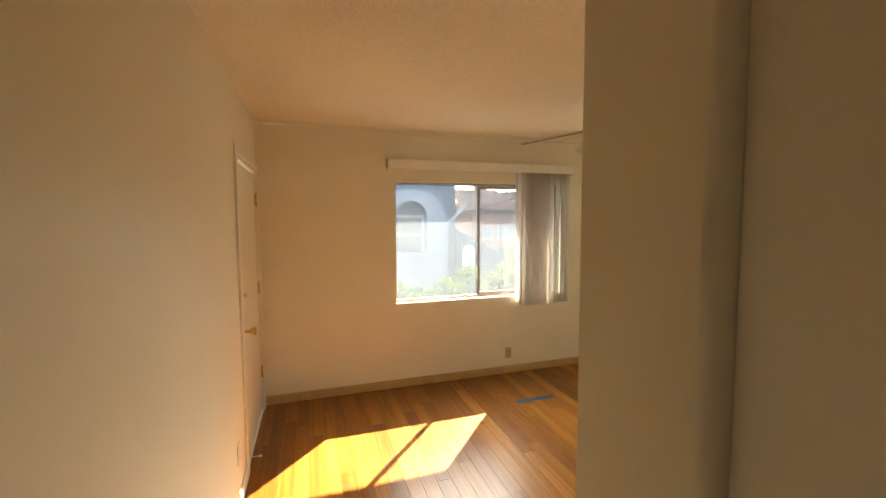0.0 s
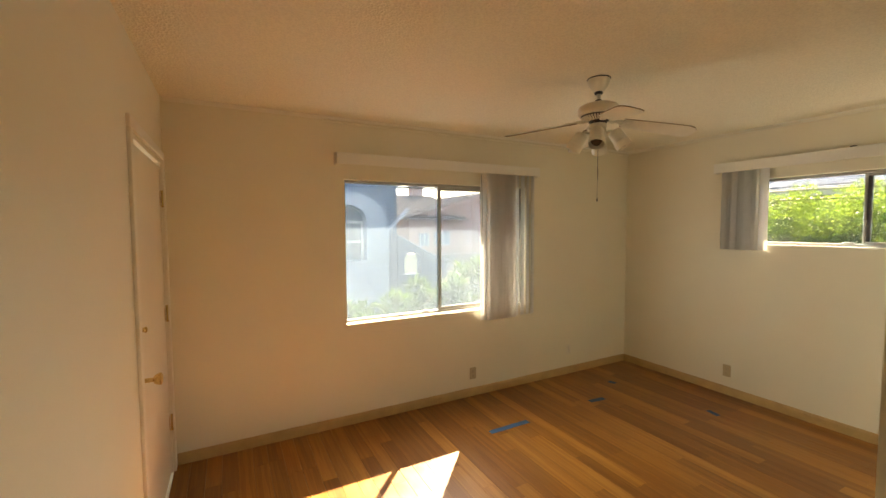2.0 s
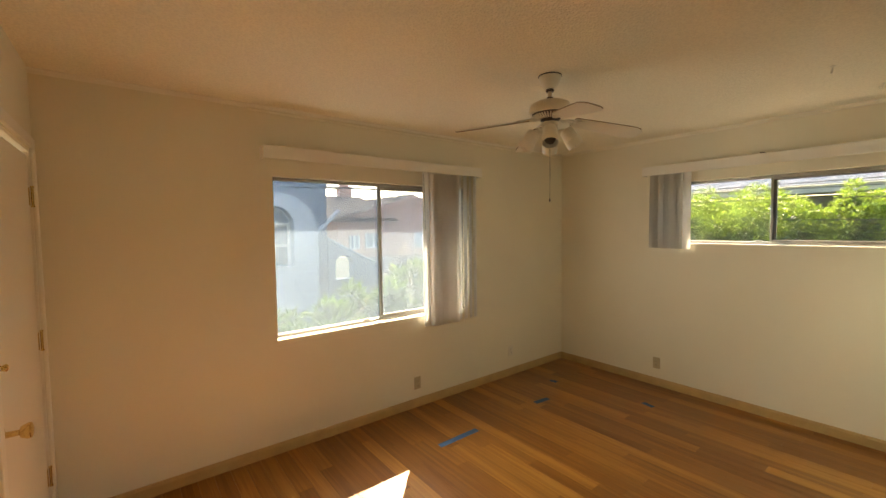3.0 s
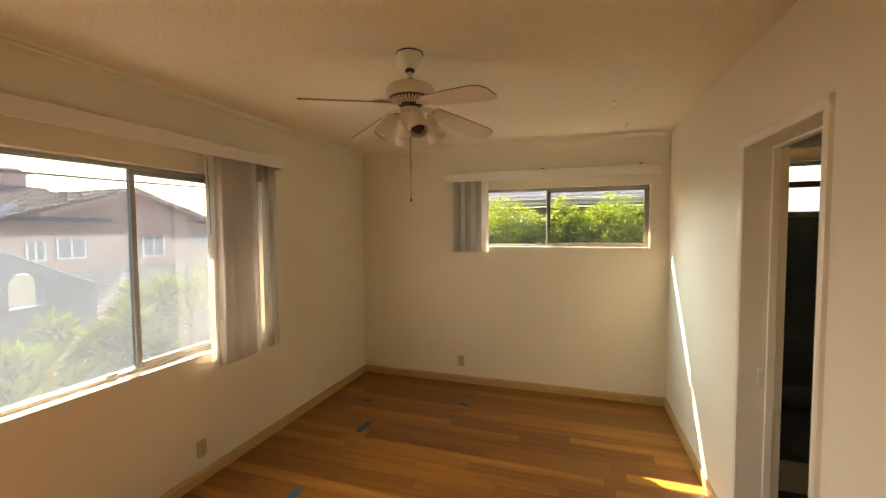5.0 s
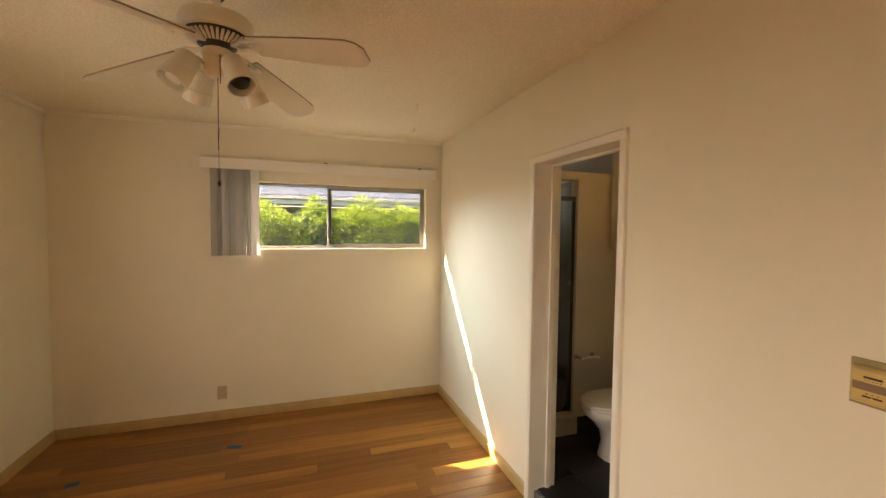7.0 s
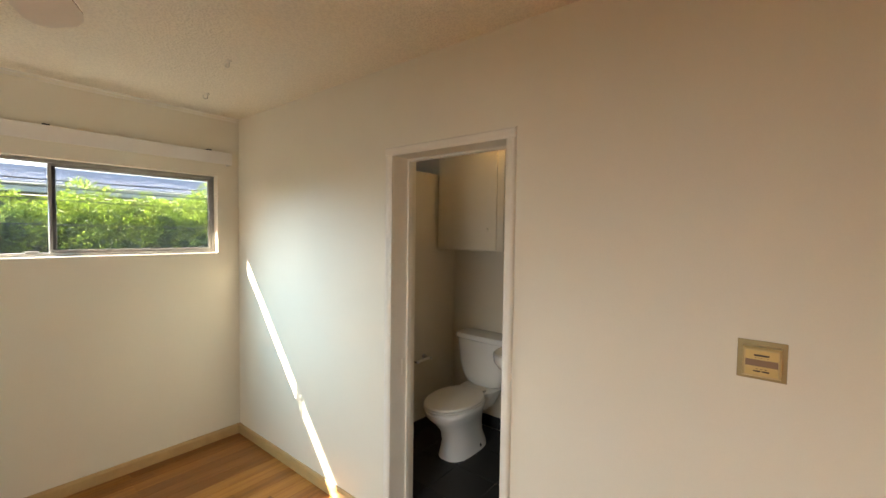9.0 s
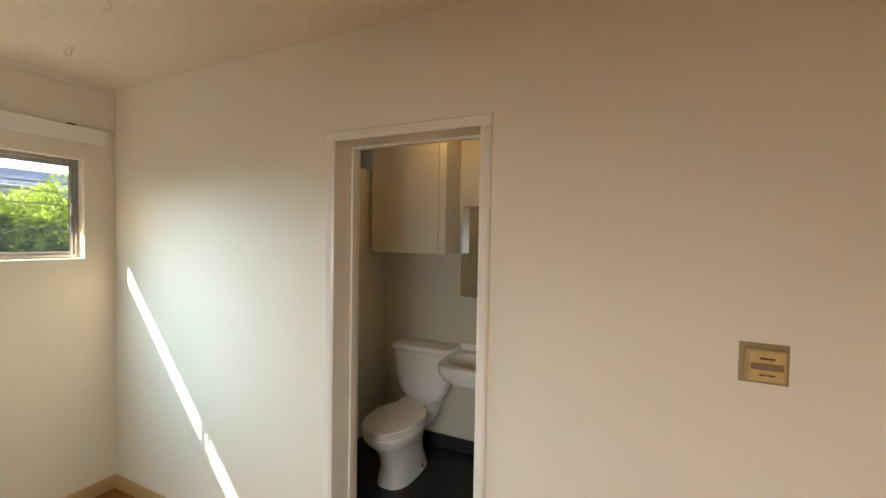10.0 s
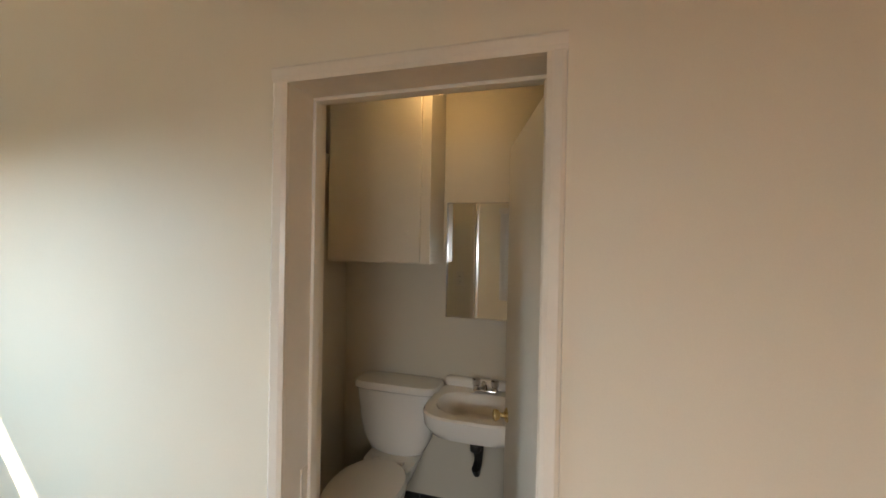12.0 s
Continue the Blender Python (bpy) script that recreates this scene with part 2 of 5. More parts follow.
STUCCO_WHITE = surface("white_stucco", (0.40, 0.45, 0.52), 0.9, vary=0.06, scale=1.2, fine=60, bump=0.2, depth=0.008)
STUCCO_PINK = surface("pink_stucco", (0.52, 0.33, 0.28), 0.9, vary=0.1, scale=0.9, fine=50, bump=0.15, depth=0.01)
STUCCO_CREAM = surface("cream_stucco", (0.66, 0.56, 0.42), 0.9, vary=0.1, scale=0.9, fine=50, bump=0.4, depth=0.01)
# Brighter cream for the yard wall: sunlight on it is put into the colour.
STUCCO_SUNLIT = surface("sunlit_yard_stucco", (0.86, 0.74, 0.52), 0.9, vary=0.08, scale=1.1, fine=50, bump=0.3, depth=0.01)
ROOF_TILE = surface("brown_roof_tile", (0.20, 0.16, 0.15), 0.85, vary=0.3, scale=2.5, fine=30, bump=0.4, depth=0.01)
ROOF_PALE = surface("pale_roof_tile", (0.34, 0.31, 0.29), 0.85, vary=0.2, scale=2.5, fine=30, bump=0.3, depth=0.01)
ROOF_GREY = surface("grey_roof", (0.24, 0.26, 0.30), 0.8, vary=0.2, scale=1.5, fine=30, bump=0.3)
FASCIA = surface("pale_fascia", (0.42, 0.43, 0.42), 0.7)
SIDING = surface("olive_grey_siding", (0.17, 0.18, 0.155), 0.8, vary=0.1)
FRAME_WHITE = surface("white_window_frame", (0.75, 0.75, 0.73), 0.5)
PANE_FAR = surface("far_window_glass", (0.16, 0.22, 0.28), 0.1, vary=0.2, scale=2, bump=0.0)
EARTH = surface("dry_ground", (0.16, 0.13, 0.09), 0.95, vary=0.3, scale=0.6, fine=12, bump=0.5, depth=0.03)
BARK = surface("bark", (0.09, 0.065, 0.045), 0.9, vary=0.3, scale=8, fine=60, bump=0.6, depth=0.01)
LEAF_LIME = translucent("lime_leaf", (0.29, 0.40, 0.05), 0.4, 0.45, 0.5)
# Inner and lower leaves carry the shade of the shrub in a darker green.
LEAF_SHADED = translucent("shaded_leaf", (0.05, 0.10, 0.02), 0.25, 0.45, 0.5)
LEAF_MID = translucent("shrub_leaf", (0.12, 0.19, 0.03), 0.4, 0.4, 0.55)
WIRE = surface("cable_jacket", (0.03, 0.03, 0.03), 0.7)
ASPHALT_ROOF = surface("eave_boards", (0.55, 0.50, 0.42), 0.7)


# ---- mesh helpers ----
def finish(name, bm, material, parent=None, label="", smooth=False):
    me = bpy.data.meshes.new(name)
    bm.normal_update()
    bm.to_mesh(me)
    bm.free()
    for m in material if isinstance(material, (list, tuple)) else [material]:
        me.materials.append(m)
    if smooth:
        me.shade_smooth()
        me.set_sharp_from_angle(angle=radians(38))
    ob = new(name, me)
    if parent:
        ob.parent = parent
    if label:
        ob["label"] = label
    return ob


def part(name, bm, material, parent, label="", smooth=False):
    return finish(name, bm, material, parent, label, smooth)


def thing(name, at=(0, 0, 0), label="", category="", group="", kind="", turn=0):
    ob = new(name)
    ob.empty_display_size = 0.1
    ob.matrix_world = pose(*at, 0, 0, turn)
    return tagged(ob, label, category, group, kind)


def box(bm, x0, y0, z0, x1, y1, z1, bevel=0.0, seg=2, index=0):
    g = bmesh.ops.create_cube(bm, size=1.0)
    vs = g["verts"]
    bmesh.ops.scale(bm, vec=(abs(x1 - x0), abs(y1 - y0), abs(z1 - z0)), verts=vs)
    bmesh.ops.translate(bm, vec=((x0 + x1) / 2, (y0 + y1) / 2, (z0 + z1) / 2), verts=vs)
    fs = {f for v in vs for f in v.link_faces}
    for f in fs:
        f.material_index = index
    if bevel:
        es = list({e for v in vs for e in v.link_edges})
        r = bmesh.ops.bevel(bm, geom=es, offset=bevel, segments=seg, profile=0.5, affect="EDGES")
        for f in r["faces"]:
            f.material_index = index
    return bm


def boxed(*a, **k):
    return box(bmesh.new(), *a, **k)


def turned(bm, profile, seg=32, centre=(0, 0), index=0, cap=True):
    """Surface of revolution about z; profile: (radius, z)."""
    rings = []
    for r, z in profile:
        rings.append([bm.verts.new((centre[0] + r * math.cos(2 * math.pi * i / seg), centre[1] + r * math.sin(2 * math.pi * i / seg), z)) for i in range(seg)])
    for a, b in zip(rings, rings[1:]):
        for i in range(seg):
            f = bm.faces.new((a[i], a[(i + 1) % seg], b[(i + 1) % seg], b[i]))
            f.material_index = index
    if cap:
        bm.faces.new(rings[0][::-1]).material_index = index
        bm.faces.new(rings[-1]).material_index = index
    bmesh.ops.recalc_face_normals(bm, faces=bm.faces[:])
    return bm


def loft(bm, rings, closed=True, index=0):
    vs = [[bm.verts.new(p) for p in r] for r in rings]
    k = len(vs[0])
    for a, b in zip(vs, vs[1:]):
        for i in range(k):
            bm.faces.new((a[i], a[(i + 1) % k], b[(i + 1) % k], b[i])).material_index = index
    if closed:
        bm.faces.new(vs[0][::-1]).material_index = index
        bm.faces.new(vs[-1]).material_index = index
    bmesh.ops.recalc_face_normals(bm, faces=bm.faces[:])
    return bm


def oval(cx, cy, z, rx, ry, power=2.0, seg=36, front=None):
    """A superellipse ring; front: another y radius for the +y half."""
    out = []
    for i in range(seg):
        a = 2 * math.pi * i / seg
        c, s = math.cos(a), math.sin(a)
        px = math.copysign(abs(c) ** (2 / power), c) * rx
        py = math.copysign(abs(s) ** (2 / power), s) * (front if front and s > 0 else ry)
        out.append((cx + px, cy + py, z))
    return out


def tube(bm, points, radius, seg=10, index=0):
    """A round bar along the points."""
    pts = [Vector(p) for p in points]
    rings = []
    for i, p in enumerate(pts):
        d = (pts[min(i + 1, len(pts) - 1)] - pts[max(i - 1, 0)]).normalized()
        q = d.to_track_quat("Z", "Y")
        r = radius[i] if isinstance(radius, (list, tuple)) else radius
        rings.append([p + q @ Vector((r * math.cos(2 * math.pi * k / seg), r * math.sin(2 * math.pi * k / seg), 0)) for k in range(seg)])
    return loft(bm, rings, True, index)


def moved(bm, m, start=0):
    bm.verts.ensure_lookup_table()
    for v in bm.verts[start:]:
        v.co = m @ v.co
    return bm


def wall(name, along, a0, a1, t0, t1, z0, z1, openings=(), breaks=(), material=None, label=""):
    """A wall along x or y with real openings (a0, a1, z0, z1); t0..t1 is its thickness."""
    us = sorted({a0, a1, *breaks, *[o[0] for o in openings], *[o[1] for o in openings]})
    zs = sorted({z0, z1, *[o[2] for o in openings], *[o[3] for o in openings]})
    us = [u for u in us if a0 <= u <= a1]
    zs = [z for z in zs if z0 <= z <= z1]

    def solid(i, j):
        if not (0 <= i < len(us) - 1 and 0 <= j < len(zs) - 1):
            return False
        u, z = (us[i] + us[i + 1]) / 2, (zs[j] + zs[j + 1]) / 2
        return not any(o[0] < u < o[1] and o[2] < z < o[3] for o in openings)

    bm = bmesh.new()
    cache = {}

    def vert(u, t, z):
        k = (round(u, 5), round(t, 5), round(z, 5))
        if k not in cache:
            cache[k] = bm.verts.new((u, t, z) if along == "x" else (t, u, z))
        return cache[k]

    for i in range(len(us) - 1):
        for j in range(len(zs) - 1):
            if not solid(i, j):
                continue
            u, U, z, Z = us[i], us[i + 1], zs[j], zs[j + 1]
            for t in (t0, t1):
                bm.faces.new((vert(u, t, z), vert(U, t, z), vert(U, t, Z), vert(u, t, Z)))
            if not solid(i - 1, j):
                bm.faces.new((vert(u, t0, z), vert(u, t1, z), vert(u, t1, Z), vert(u, t0, Z)))
            if not solid(i + 1, j):
                bm.faces.new((vert(U, t0, z), vert(U, t1, z), vert(U, t1, Z), vert(U, t0, Z)))
            if not solid(i, j - 1):
                bm.faces.new((vert(u, t0, z), vert(U, t0, z), vert(U, t1, z), vert(u, t1, z)))
            if not solid(i, j + 1):
                bm.faces.new((vert(u, t0, Z), vert(U, t0, Z), vert(U, t1, Z), vert(u, t1, Z)))
    bmesh.ops.recalc_face_normals(bm, faces=bm.faces[:])
    ob = finish(name, bm, material)
    return tagged(ob, label, "wall", kind="structure")


# ---- walls, floor slab, ceilings ----
NW_X0, NW_X1, NW_Z0, NW_Z1 = 0.760, 2.60, 0.822, 2.017     # large window
EW_Y0, EW_Y1, EW_Z0, EW_Z1 = 0.982, 2.78, 1.447, 2.040     # small window
BW_Y0, BW_Y1, BW_Z0, BW_Z1 = -0.33, 0.20, 1.73, 2.19       # shower window
BD_X0, BD_X1, BD_Z = 1.712, 2.388, 2.03                     # bathroom doorway
FD_Y0, FD_Y1, FD_Z = 2.885, 3.85, 2.060                    # entry door
HD_Y0, HD_Y1 = -0.29, 0.541                                 # passage door

wall("wall_north", "x", XW - 0.14, XE + 0.14, YN, YN + 0.14, -0.15, 2.52, [(NW_X0, NW_X1, NW_Z0, NW_Z1)], (), PAINT, "cream painted plaster wall with the large window")
wall("wall_east", "y", -0.70, YN, XE, XE + 0.14, -0.15, 2.52, [(EW_Y0, EW_Y1, EW_Z0, EW_Z1), (BW_Y0, BW_Y1, BW_Z0, BW_Z1)], (), PAINT, "cream painted plaster wall with a high slider window")
wall("wall_west", "y", -1.12, YN, XW - 0.14, XW, -0.15, 2.52, [(FD_Y0, FD_Y1, 0.0, FD_Z)], (), PAINT, "cream painted plaster wall beside the entry door")


wall("wall_south", "x", HALL, XE, YS - WT, YS, -0.15, 2.52, [(BD_X0 - 0.02, BD_X1 + 0.02, 0.0, BD_Z + 0.02)], (), PAINT, "cream painted plaster wall around the bathroom doorway")
wall("wall_passage", "y", -1.0, YS - WT, HALL, HALL + 0.117, -0.15, 2.52, [(HD_Y0, HD_Y1, 0.0, 2.05)], (), PAINT, "cream painted plaster wall of the passage")
wall("wall_passage_end", "x", XW, HALL + 0.117, -1.12, -1.0, -0.15, 2.52, (), (), PAINT, "plain cream wall closing the passage")
wall("wall_bathroom_back", "x", 1.43, XE, BACK - 0.14, BACK, -0.15, 2.52, (), (), BATH_PAINT_DIM, "cream painted bathroom wall behind the toilet")
wall("wall_bathroom_west", "y", BACK, YS - WT, 1.43, 1.55, -0.15, 2.52, (), (), BATH_PAINT_DIM, "cream painted bathroom side wall")
wall("wall_shower_partition", "y", BACK, 0.10, PX, PX + 0.09, 0.0, 2.10, (), (), BATH_PAINT_DIM, "cream painted low partition beside the shower")
wall("wall_shower_lintel", "y", 0.10, YS - WT, PX, PX + 0.09, 2.035, 2.10, (), (), BATH_PAINT_DIM, "cream painted beam over the shower opening")

tagged(finish("floor", boxed(XW - 0.1, -1.1, -0.14, XE + 0.1, YN + 0.1, -0.012), JOINT), "dark sub-floor under the boards", "floor", kind="structure")
bm = bmesh.new()
box(bm, XW, YS - 0.06, ZC, XE, YN, ZC + 0.02)
box(bm, XW, -1.0, ZC, HALL + 0.05, YS - 0.06, ZC + 0.02)
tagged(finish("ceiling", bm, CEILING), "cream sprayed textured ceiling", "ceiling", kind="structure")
tagged(finish("ceiling_bathroom", boxed(1.5, BACK, ZC - 0.02, XE, YS - WT, ZC + 0.03), BATH_CEIL), "pale blue painted bathroom ceiling", "ceiling", kind="structure")
bm = bmesh.new()
box(bm, XW - 0.6, -1.4, 2.525, XE + 0.815, YN + 0.953, 2.63)
tagged(finish("roof", bm, ASPHALT_ROOF), "flat roof slab with wide eaves", "roof", kind="structure")
tagged(finish("ground", boxed(-2500, -2500, GROUND - 1, 2500, 2500, GROUND), EARTH), "dry bare ground below the windows", "ground", kind="structure")


# ---- windows ----
def slider(name, along, a0, a1, z0, z1, plane, mullion, pane_material, label, sash_high=True):
    """Aluminium slider in an opening: outer frame, mullion, sliding sash, two panes, latch. plane: middle of the frame's depth, out: +."""
    w = thing(name, (0, 0, 0), label, "window", kind="structure")

    def bar(a, A, z, Z, d, D, nm, mat, parent=w, bevel=0.003):
        bm = boxed(a, plane + d, z, A, plane + D, Z, bevel=bevel, seg=1) if along == "x" else boxed(plane + d, a, z, plane + D, A, Z, bevel=bevel, seg=1)
        return part(nm, bm, mat, parent)

    f = 0.022
    bar(a0, a1, z0, z0 + f, -0.03, 0.03, "bottom_track", ALU)
    bar(a0, a1, z1 - f, z1, -0.03, 0.03, "top_track", ALU)
    bar(a0, a0 + f, z0 + f, z1 - f, -0.03, 0.03, "side_frame", ALU)
    bar(a1 - f, a1, z0 + f, z1 - f, -0.03, 0.03, "side_frame", ALU)
    bar(mullion - 0.014, mullion + 0.014, z0 + f, z1 - f, 0.0, 0.026, "meeting_rail", ALU)
    # sliding sash on the inner track
    s0, s1 = (mullion - 0.025, a1 - f) if along == "x" else (a0 + f, mullion + 0.025)
    g = 0.028 if along == "x" else 0.017
    bar(s0, s0 + g, z0 + f, z1 - f, -0.024, -0.004, "sash_stile", ALU)
    bar(s1 - g, s1, z0 + f, z1 - f, -0.024, -0.004, "sash_stile", ALU)
    bar(s0 + g, s1 - g, z0 + f, z0 + f + g, -0.024, -0.004, "sash_rail", ALU)
    bar(s0 + g, s1 - g, z1 - f - g, z1 - f, -0.024, -0.004, "sash_rail", ALU)
    bar(s0 + g - 0.004, s0 + g, z0 + f + g, z1 - f - g, -0.02, -0.008, "gasket", DARK_RUBBER, bevel=0)
    bar(s1 - g, s1 - g + 0.004, z0 + f + g, z1 - f - g, -0.02, -0.008, "gasket", DARK_RUBBER, bevel=0)
    bar(s0 + g, s1 - g, z1 - f - g - 0.005, z1 - f - g, -0.022, -0.006, "gasket", DARK_RUBBER, bevel=0)
    p1 = bar(s0 + g, s1 - g, z0 + f + g, z1 - f - g, -0.016, -0.012, "pane", pane_material, bevel=0)
    o0, o1 = (a0 + f, mullion - 0.014) if along == "x" else (mullion + 0.014, a1 - f)
    p2 = bar(o0, o1, z0 + f, z1 - f, 0.011, 0.015, "pane", pane_material, bevel=0)
    for p in (p1, p2):
        p.visible_shadow = pane_material is FROST
    # latch foot on the bottom track
    lx = mullion - 0.16 if along == "x" else mullion + 0.1
    latch = bar(lx - 0.03, lx + 0.03, z0 + f, z0 + f + 0.012, -0.028, -0.008, "latch", ALU)
    latch["label"] = "small metal thumb latch"
    if along == "y":
        pull = bar(s0 - 0.006, s0 + 0.018, (z0 + z1) / 2 - 0.045, (z0 + z1) / 2 + 0.03, -0.045, -0.022, "sash_pull", ALU)
        pull["label"] = "aluminium pull on the sash"
    return w


slider("window_1", "x", NW_X0, NW_X1, NW_Z0 + 0.012, NW_Z1, YN + 0.095, 1.668, GLASS_N, "large aluminium slider window with dusty glass")
slider("window_2", "y", EW_Y0, EW_Y1, EW_Z0 + 0.012, EW_Z1, XE + 0.095, 1.882, GLASS_E, "high wide aluminium slider window")
slider("window_3", "y", BW_Y0, BW_Y1, BW_Z0, BW_Z1, XE + 0.07, 0.07, FROST, "small frosted slider window in the shower")
# painted sills
tagged(finish("window_sill_1", boxed(NW_X0 + 0.001, YN - 0.004, NW_Z0, NW_X1 - 0.001, YN + 0.064, NW_Z0 + 0.012, bevel=0.003), TRIM), "white painted sill of the large window", "window sill", kind="structure")
tagged(finish("window_sill_2", boxed(XE - 0.004, EW_Y0 + 0.001, EW_Z0, XE + 0.064, EW_Y1 - 0.001, EW_Z0 + 0.012, bevel=0.003), TRIM), "white painted sill of the high window", "window sill", kind="structure")


# ---- vertical blinds ----
def slat_mesh(height, width=0.089):
    """A curved vinyl slat hanging from z = 0 down, spacer hole at its head."""
    bm = bmesh.new()
    k, th = 6, 0.0012
    outer, inner = [], []
    for i in range(k + 1):
        u = i / k - 0.5
        d = 0.007 * (1 - 4 * u * u)
        outer.append((u * width, d + th))
        inner.append((u * width, d))
    loop = outer + inner[::-1]
    rings = [[(x, y, z) for x, y in loop] for z in (0.0, -height * 0.5, -height)]
    return loft(bm, rings)


def vertical_blind(name, along, a0, a1, z_top, z_bot, wall_at, inward, slats, label, clips=()):
    """Valance on brackets, head rail, slats at (place, turn)."""
    b = thing(name, (0, 0, 0), label, "window blind")

    def bx(a, A, d, D, z, Z, bevel=0.002):
        lo, hi = sorted((wall_at + inward * d, wall_at + inward * D))
        return boxed(a, lo, z, A, hi, Z, bevel=bevel, seg=2) if along == "x" else boxed(lo, a, z, hi, A, Z, bevel=bevel, seg=2)

    bm = bx(a0, a1, 0.098, 0.104, z_top - 0.088, z_top)
    part("valance", bm, VALANCE, b, "long white vinyl valance board")
    part("valance_return", bx(a0, a0 + 0.006, 0.003, 0.098, z_top - 0.088, z_top), VALANCE, b)
    part("valance_return", bx(a1 - 0.006, a1, 0.003, 0.098, z_top - 0.088, z_top), VALANCE, b)
    part("head_rail", bx(a0 + 0.02, a1 - 0.02, 0.035, 0.078, z_top - 0.052, z_top - 0.018), FAN_WHITE, b)
    for c in clips:
        part("bracket_clip", bx(c - 0.016, c + 0.016, 0.01, 0.11, z_top, z_top + 0.007), DARK_METAL, b, "dark metal valance clip")
    mesh = None
    for a, turn in slats:
        if mesh is None:
            s = part("slat", slat_mesh(z_top - 0.06 - z_bot), VINYL, b, "", True)
            mesh = s.data
        else:
            s = new("slat", mesh)
            s.parent = b
        d = wall_at + inward * 0.056
        at = (a, d) if along == "x" else (d, a)
        s.matrix_world = pose(at[0], at[1], z_top - 0.06, 0, 0, turn if along == "x" else turn + 90)
    return b


rnd = random.Random(4)
ns_list = [(2.062, 6)] + [(2.105 + 0.0195 * i, 97 + rnd.uniform(-11, 11)) for i in range(16)] + [(2.455, 32), (2.523, 27), (2.588, 33), (2.648, 28)]
blind_n = vertical_blind("vertical_blind", "x", 0.678, 2.703, 2.211, 0.738, YN, -1, ns_list, "white vertical blind drawn aside on the large window", ())
es_list = [(2.515, 4)] + [(2.545 + 0.0195 * i, 74 + rnd.uniform(-22, 22)) for i in range(15)]
blind_e = vertical_blind("vertical_blind", "y", 0.917, 2.905, 2.208, 1.407, XE, -1, es_list, "short white vertical blind drawn aside on the high window", (1.93, 1.08))
bm = bmesh.new()
tube(bm, [(2.02, YN - 0.075, 2.11), (2.025, YN - 0.08, 1.9), (2.03, YN - 0.078, 1.62)], 0.0022, 6)
part("pull_cord", bm, DARK_METAL, blind_n, "thin dark pull cord")


# ---- doors ----
def knob(parent, at, axis, material, rose=0.032, reach=0.065, ball=0.027, label="", name="door_knob"):
    """Turned knob; axis: unit direction out of the door."""
    bm = bmesh.new()
    turned(bm, [(rose, 0), (rose, 0.004), (rose * 0.75, 0.010), (0.011, 0.014), (0.010, reach - ball * 1.25), (ball * 0.7, reach - ball * 1.1), (ball, reach - ball * 0.45), (ball * 0.95, reach - 0.004), (ball * 0.6, reach)], 24)
    ob = part(name, bm, material, parent, label, True)
    ob.matrix_world = Matrix.Translation(at) @ Vector(axis).to_track_quat("Z", "Y").to_matrix().to_4x4()
    return ob


# entry door, closed, hinges on the north side
fd = thing("door_1", (XW, FD_Y0, 0), "flat cream painted entry door, closed, with brass hardware", "door", kind="structure")


def world_part(name, bm, material, parent, label="", smooth=False):
    ob = finish(name, bm, material, None, label, smooth)
    ob.parent = parent
    ob.matrix_parent_inverse = parent.matrix_world.inverted()
    return ob


bpy.context.view_layer.update()
world_part("door_leaf", boxed(XW - 0.052, FD_Y0 + 0.022, 0.012, XW - 0.010, FD_Y1 - 0.015, FD_Z - 0.032, bevel=0.003), DOOR_PAINT, fd)
world_part("door_jamb", boxed(XW - 0.14, FD_Y0 + 0.001, 0.0, XW - 0.001, FD_Y0 + 0.015, FD_Z - 0.001), TRIM, fd)
world_part("door_jamb", boxed(XW - 0.14, FD_Y1 - 0.012, 0.0, XW - 0.001, FD_Y1 - 0.001, FD_Z - 0.001), TRIM, fd)
world_part("door_head", boxed(XW - 0.14, FD_Y0 + 0.015, FD_Z - 0.014, XW - 0.001, FD_Y1 - 0.012, FD_Z - 0.001), TRIM, fd)
world_part("casing", boxed(XW, FD_Y0 - 0.05, 0.0, XW + 0.016, FD_Y0 + 0.008, FD_Z + 0.008, bevel=0.004), TRIM, fd)
world_part("casing", boxed(XW, FD_Y1 - 0.006, 0.0, XW + 0.016, FD_Y1 + 0.05, FD_Z + 0.008, bevel=0.004), TRIM, fd)
world_part("casing", boxed(XW, FD_Y0 - 0.05, FD_Z + 0.009, XW + 0.016, FD_Y1 + 0.05, FD_Z + 0.062, bevel=0.004), TRIM, fd)
for z in (1.82, 1.075, 0.345):
    bm = bmesh.new()
    tube(bm, [(XW + 0.002, FD_Y1 - 0.012, z - 0.05), (XW + 0.002, FD_Y1 - 0.012, z + 0.05)], 0.006, 10)
    box(bm, XW - 0.009, FD_Y1 - 0.04, z - 0.045, XW - 0.0065, FD_Y1 - 0.014, z + 0.045)
    for dz in (-0.05, 0.05):
        tube(bm, [(XW + 0.002, FD_Y1 - 0.012, z + dz - 0.004), (XW + 0.002, FD_Y1 - 0.012, z + dz + 0.004)], 0.008, 10)
    world_part("hinge", bm, BRASS, fd, "brass butt hinge")
bpy.context.view_layer.update()
kn = knob(fd, (XW - 0.010, FD_Y0 + 0.075, 0.922), (1, 0, 0), BRASS, 0.036, 0.085, 0.029, "polished brass knob")
db = knob(fd, (XW - 0.010, FD_Y0 + 0.072, 1.163), (1, 0, 0), BRASS, 0.034, 0.034, 0.014, "brass deadbolt turn", "deadbolt")
world_part("deadbolt_turn", boxed(XW + 0.012, FD_Y0 + 0.050, 1.157, XW + 0.022, FD_Y0 + 0.094, 1.169, bevel=0.003), BRASS, fd)
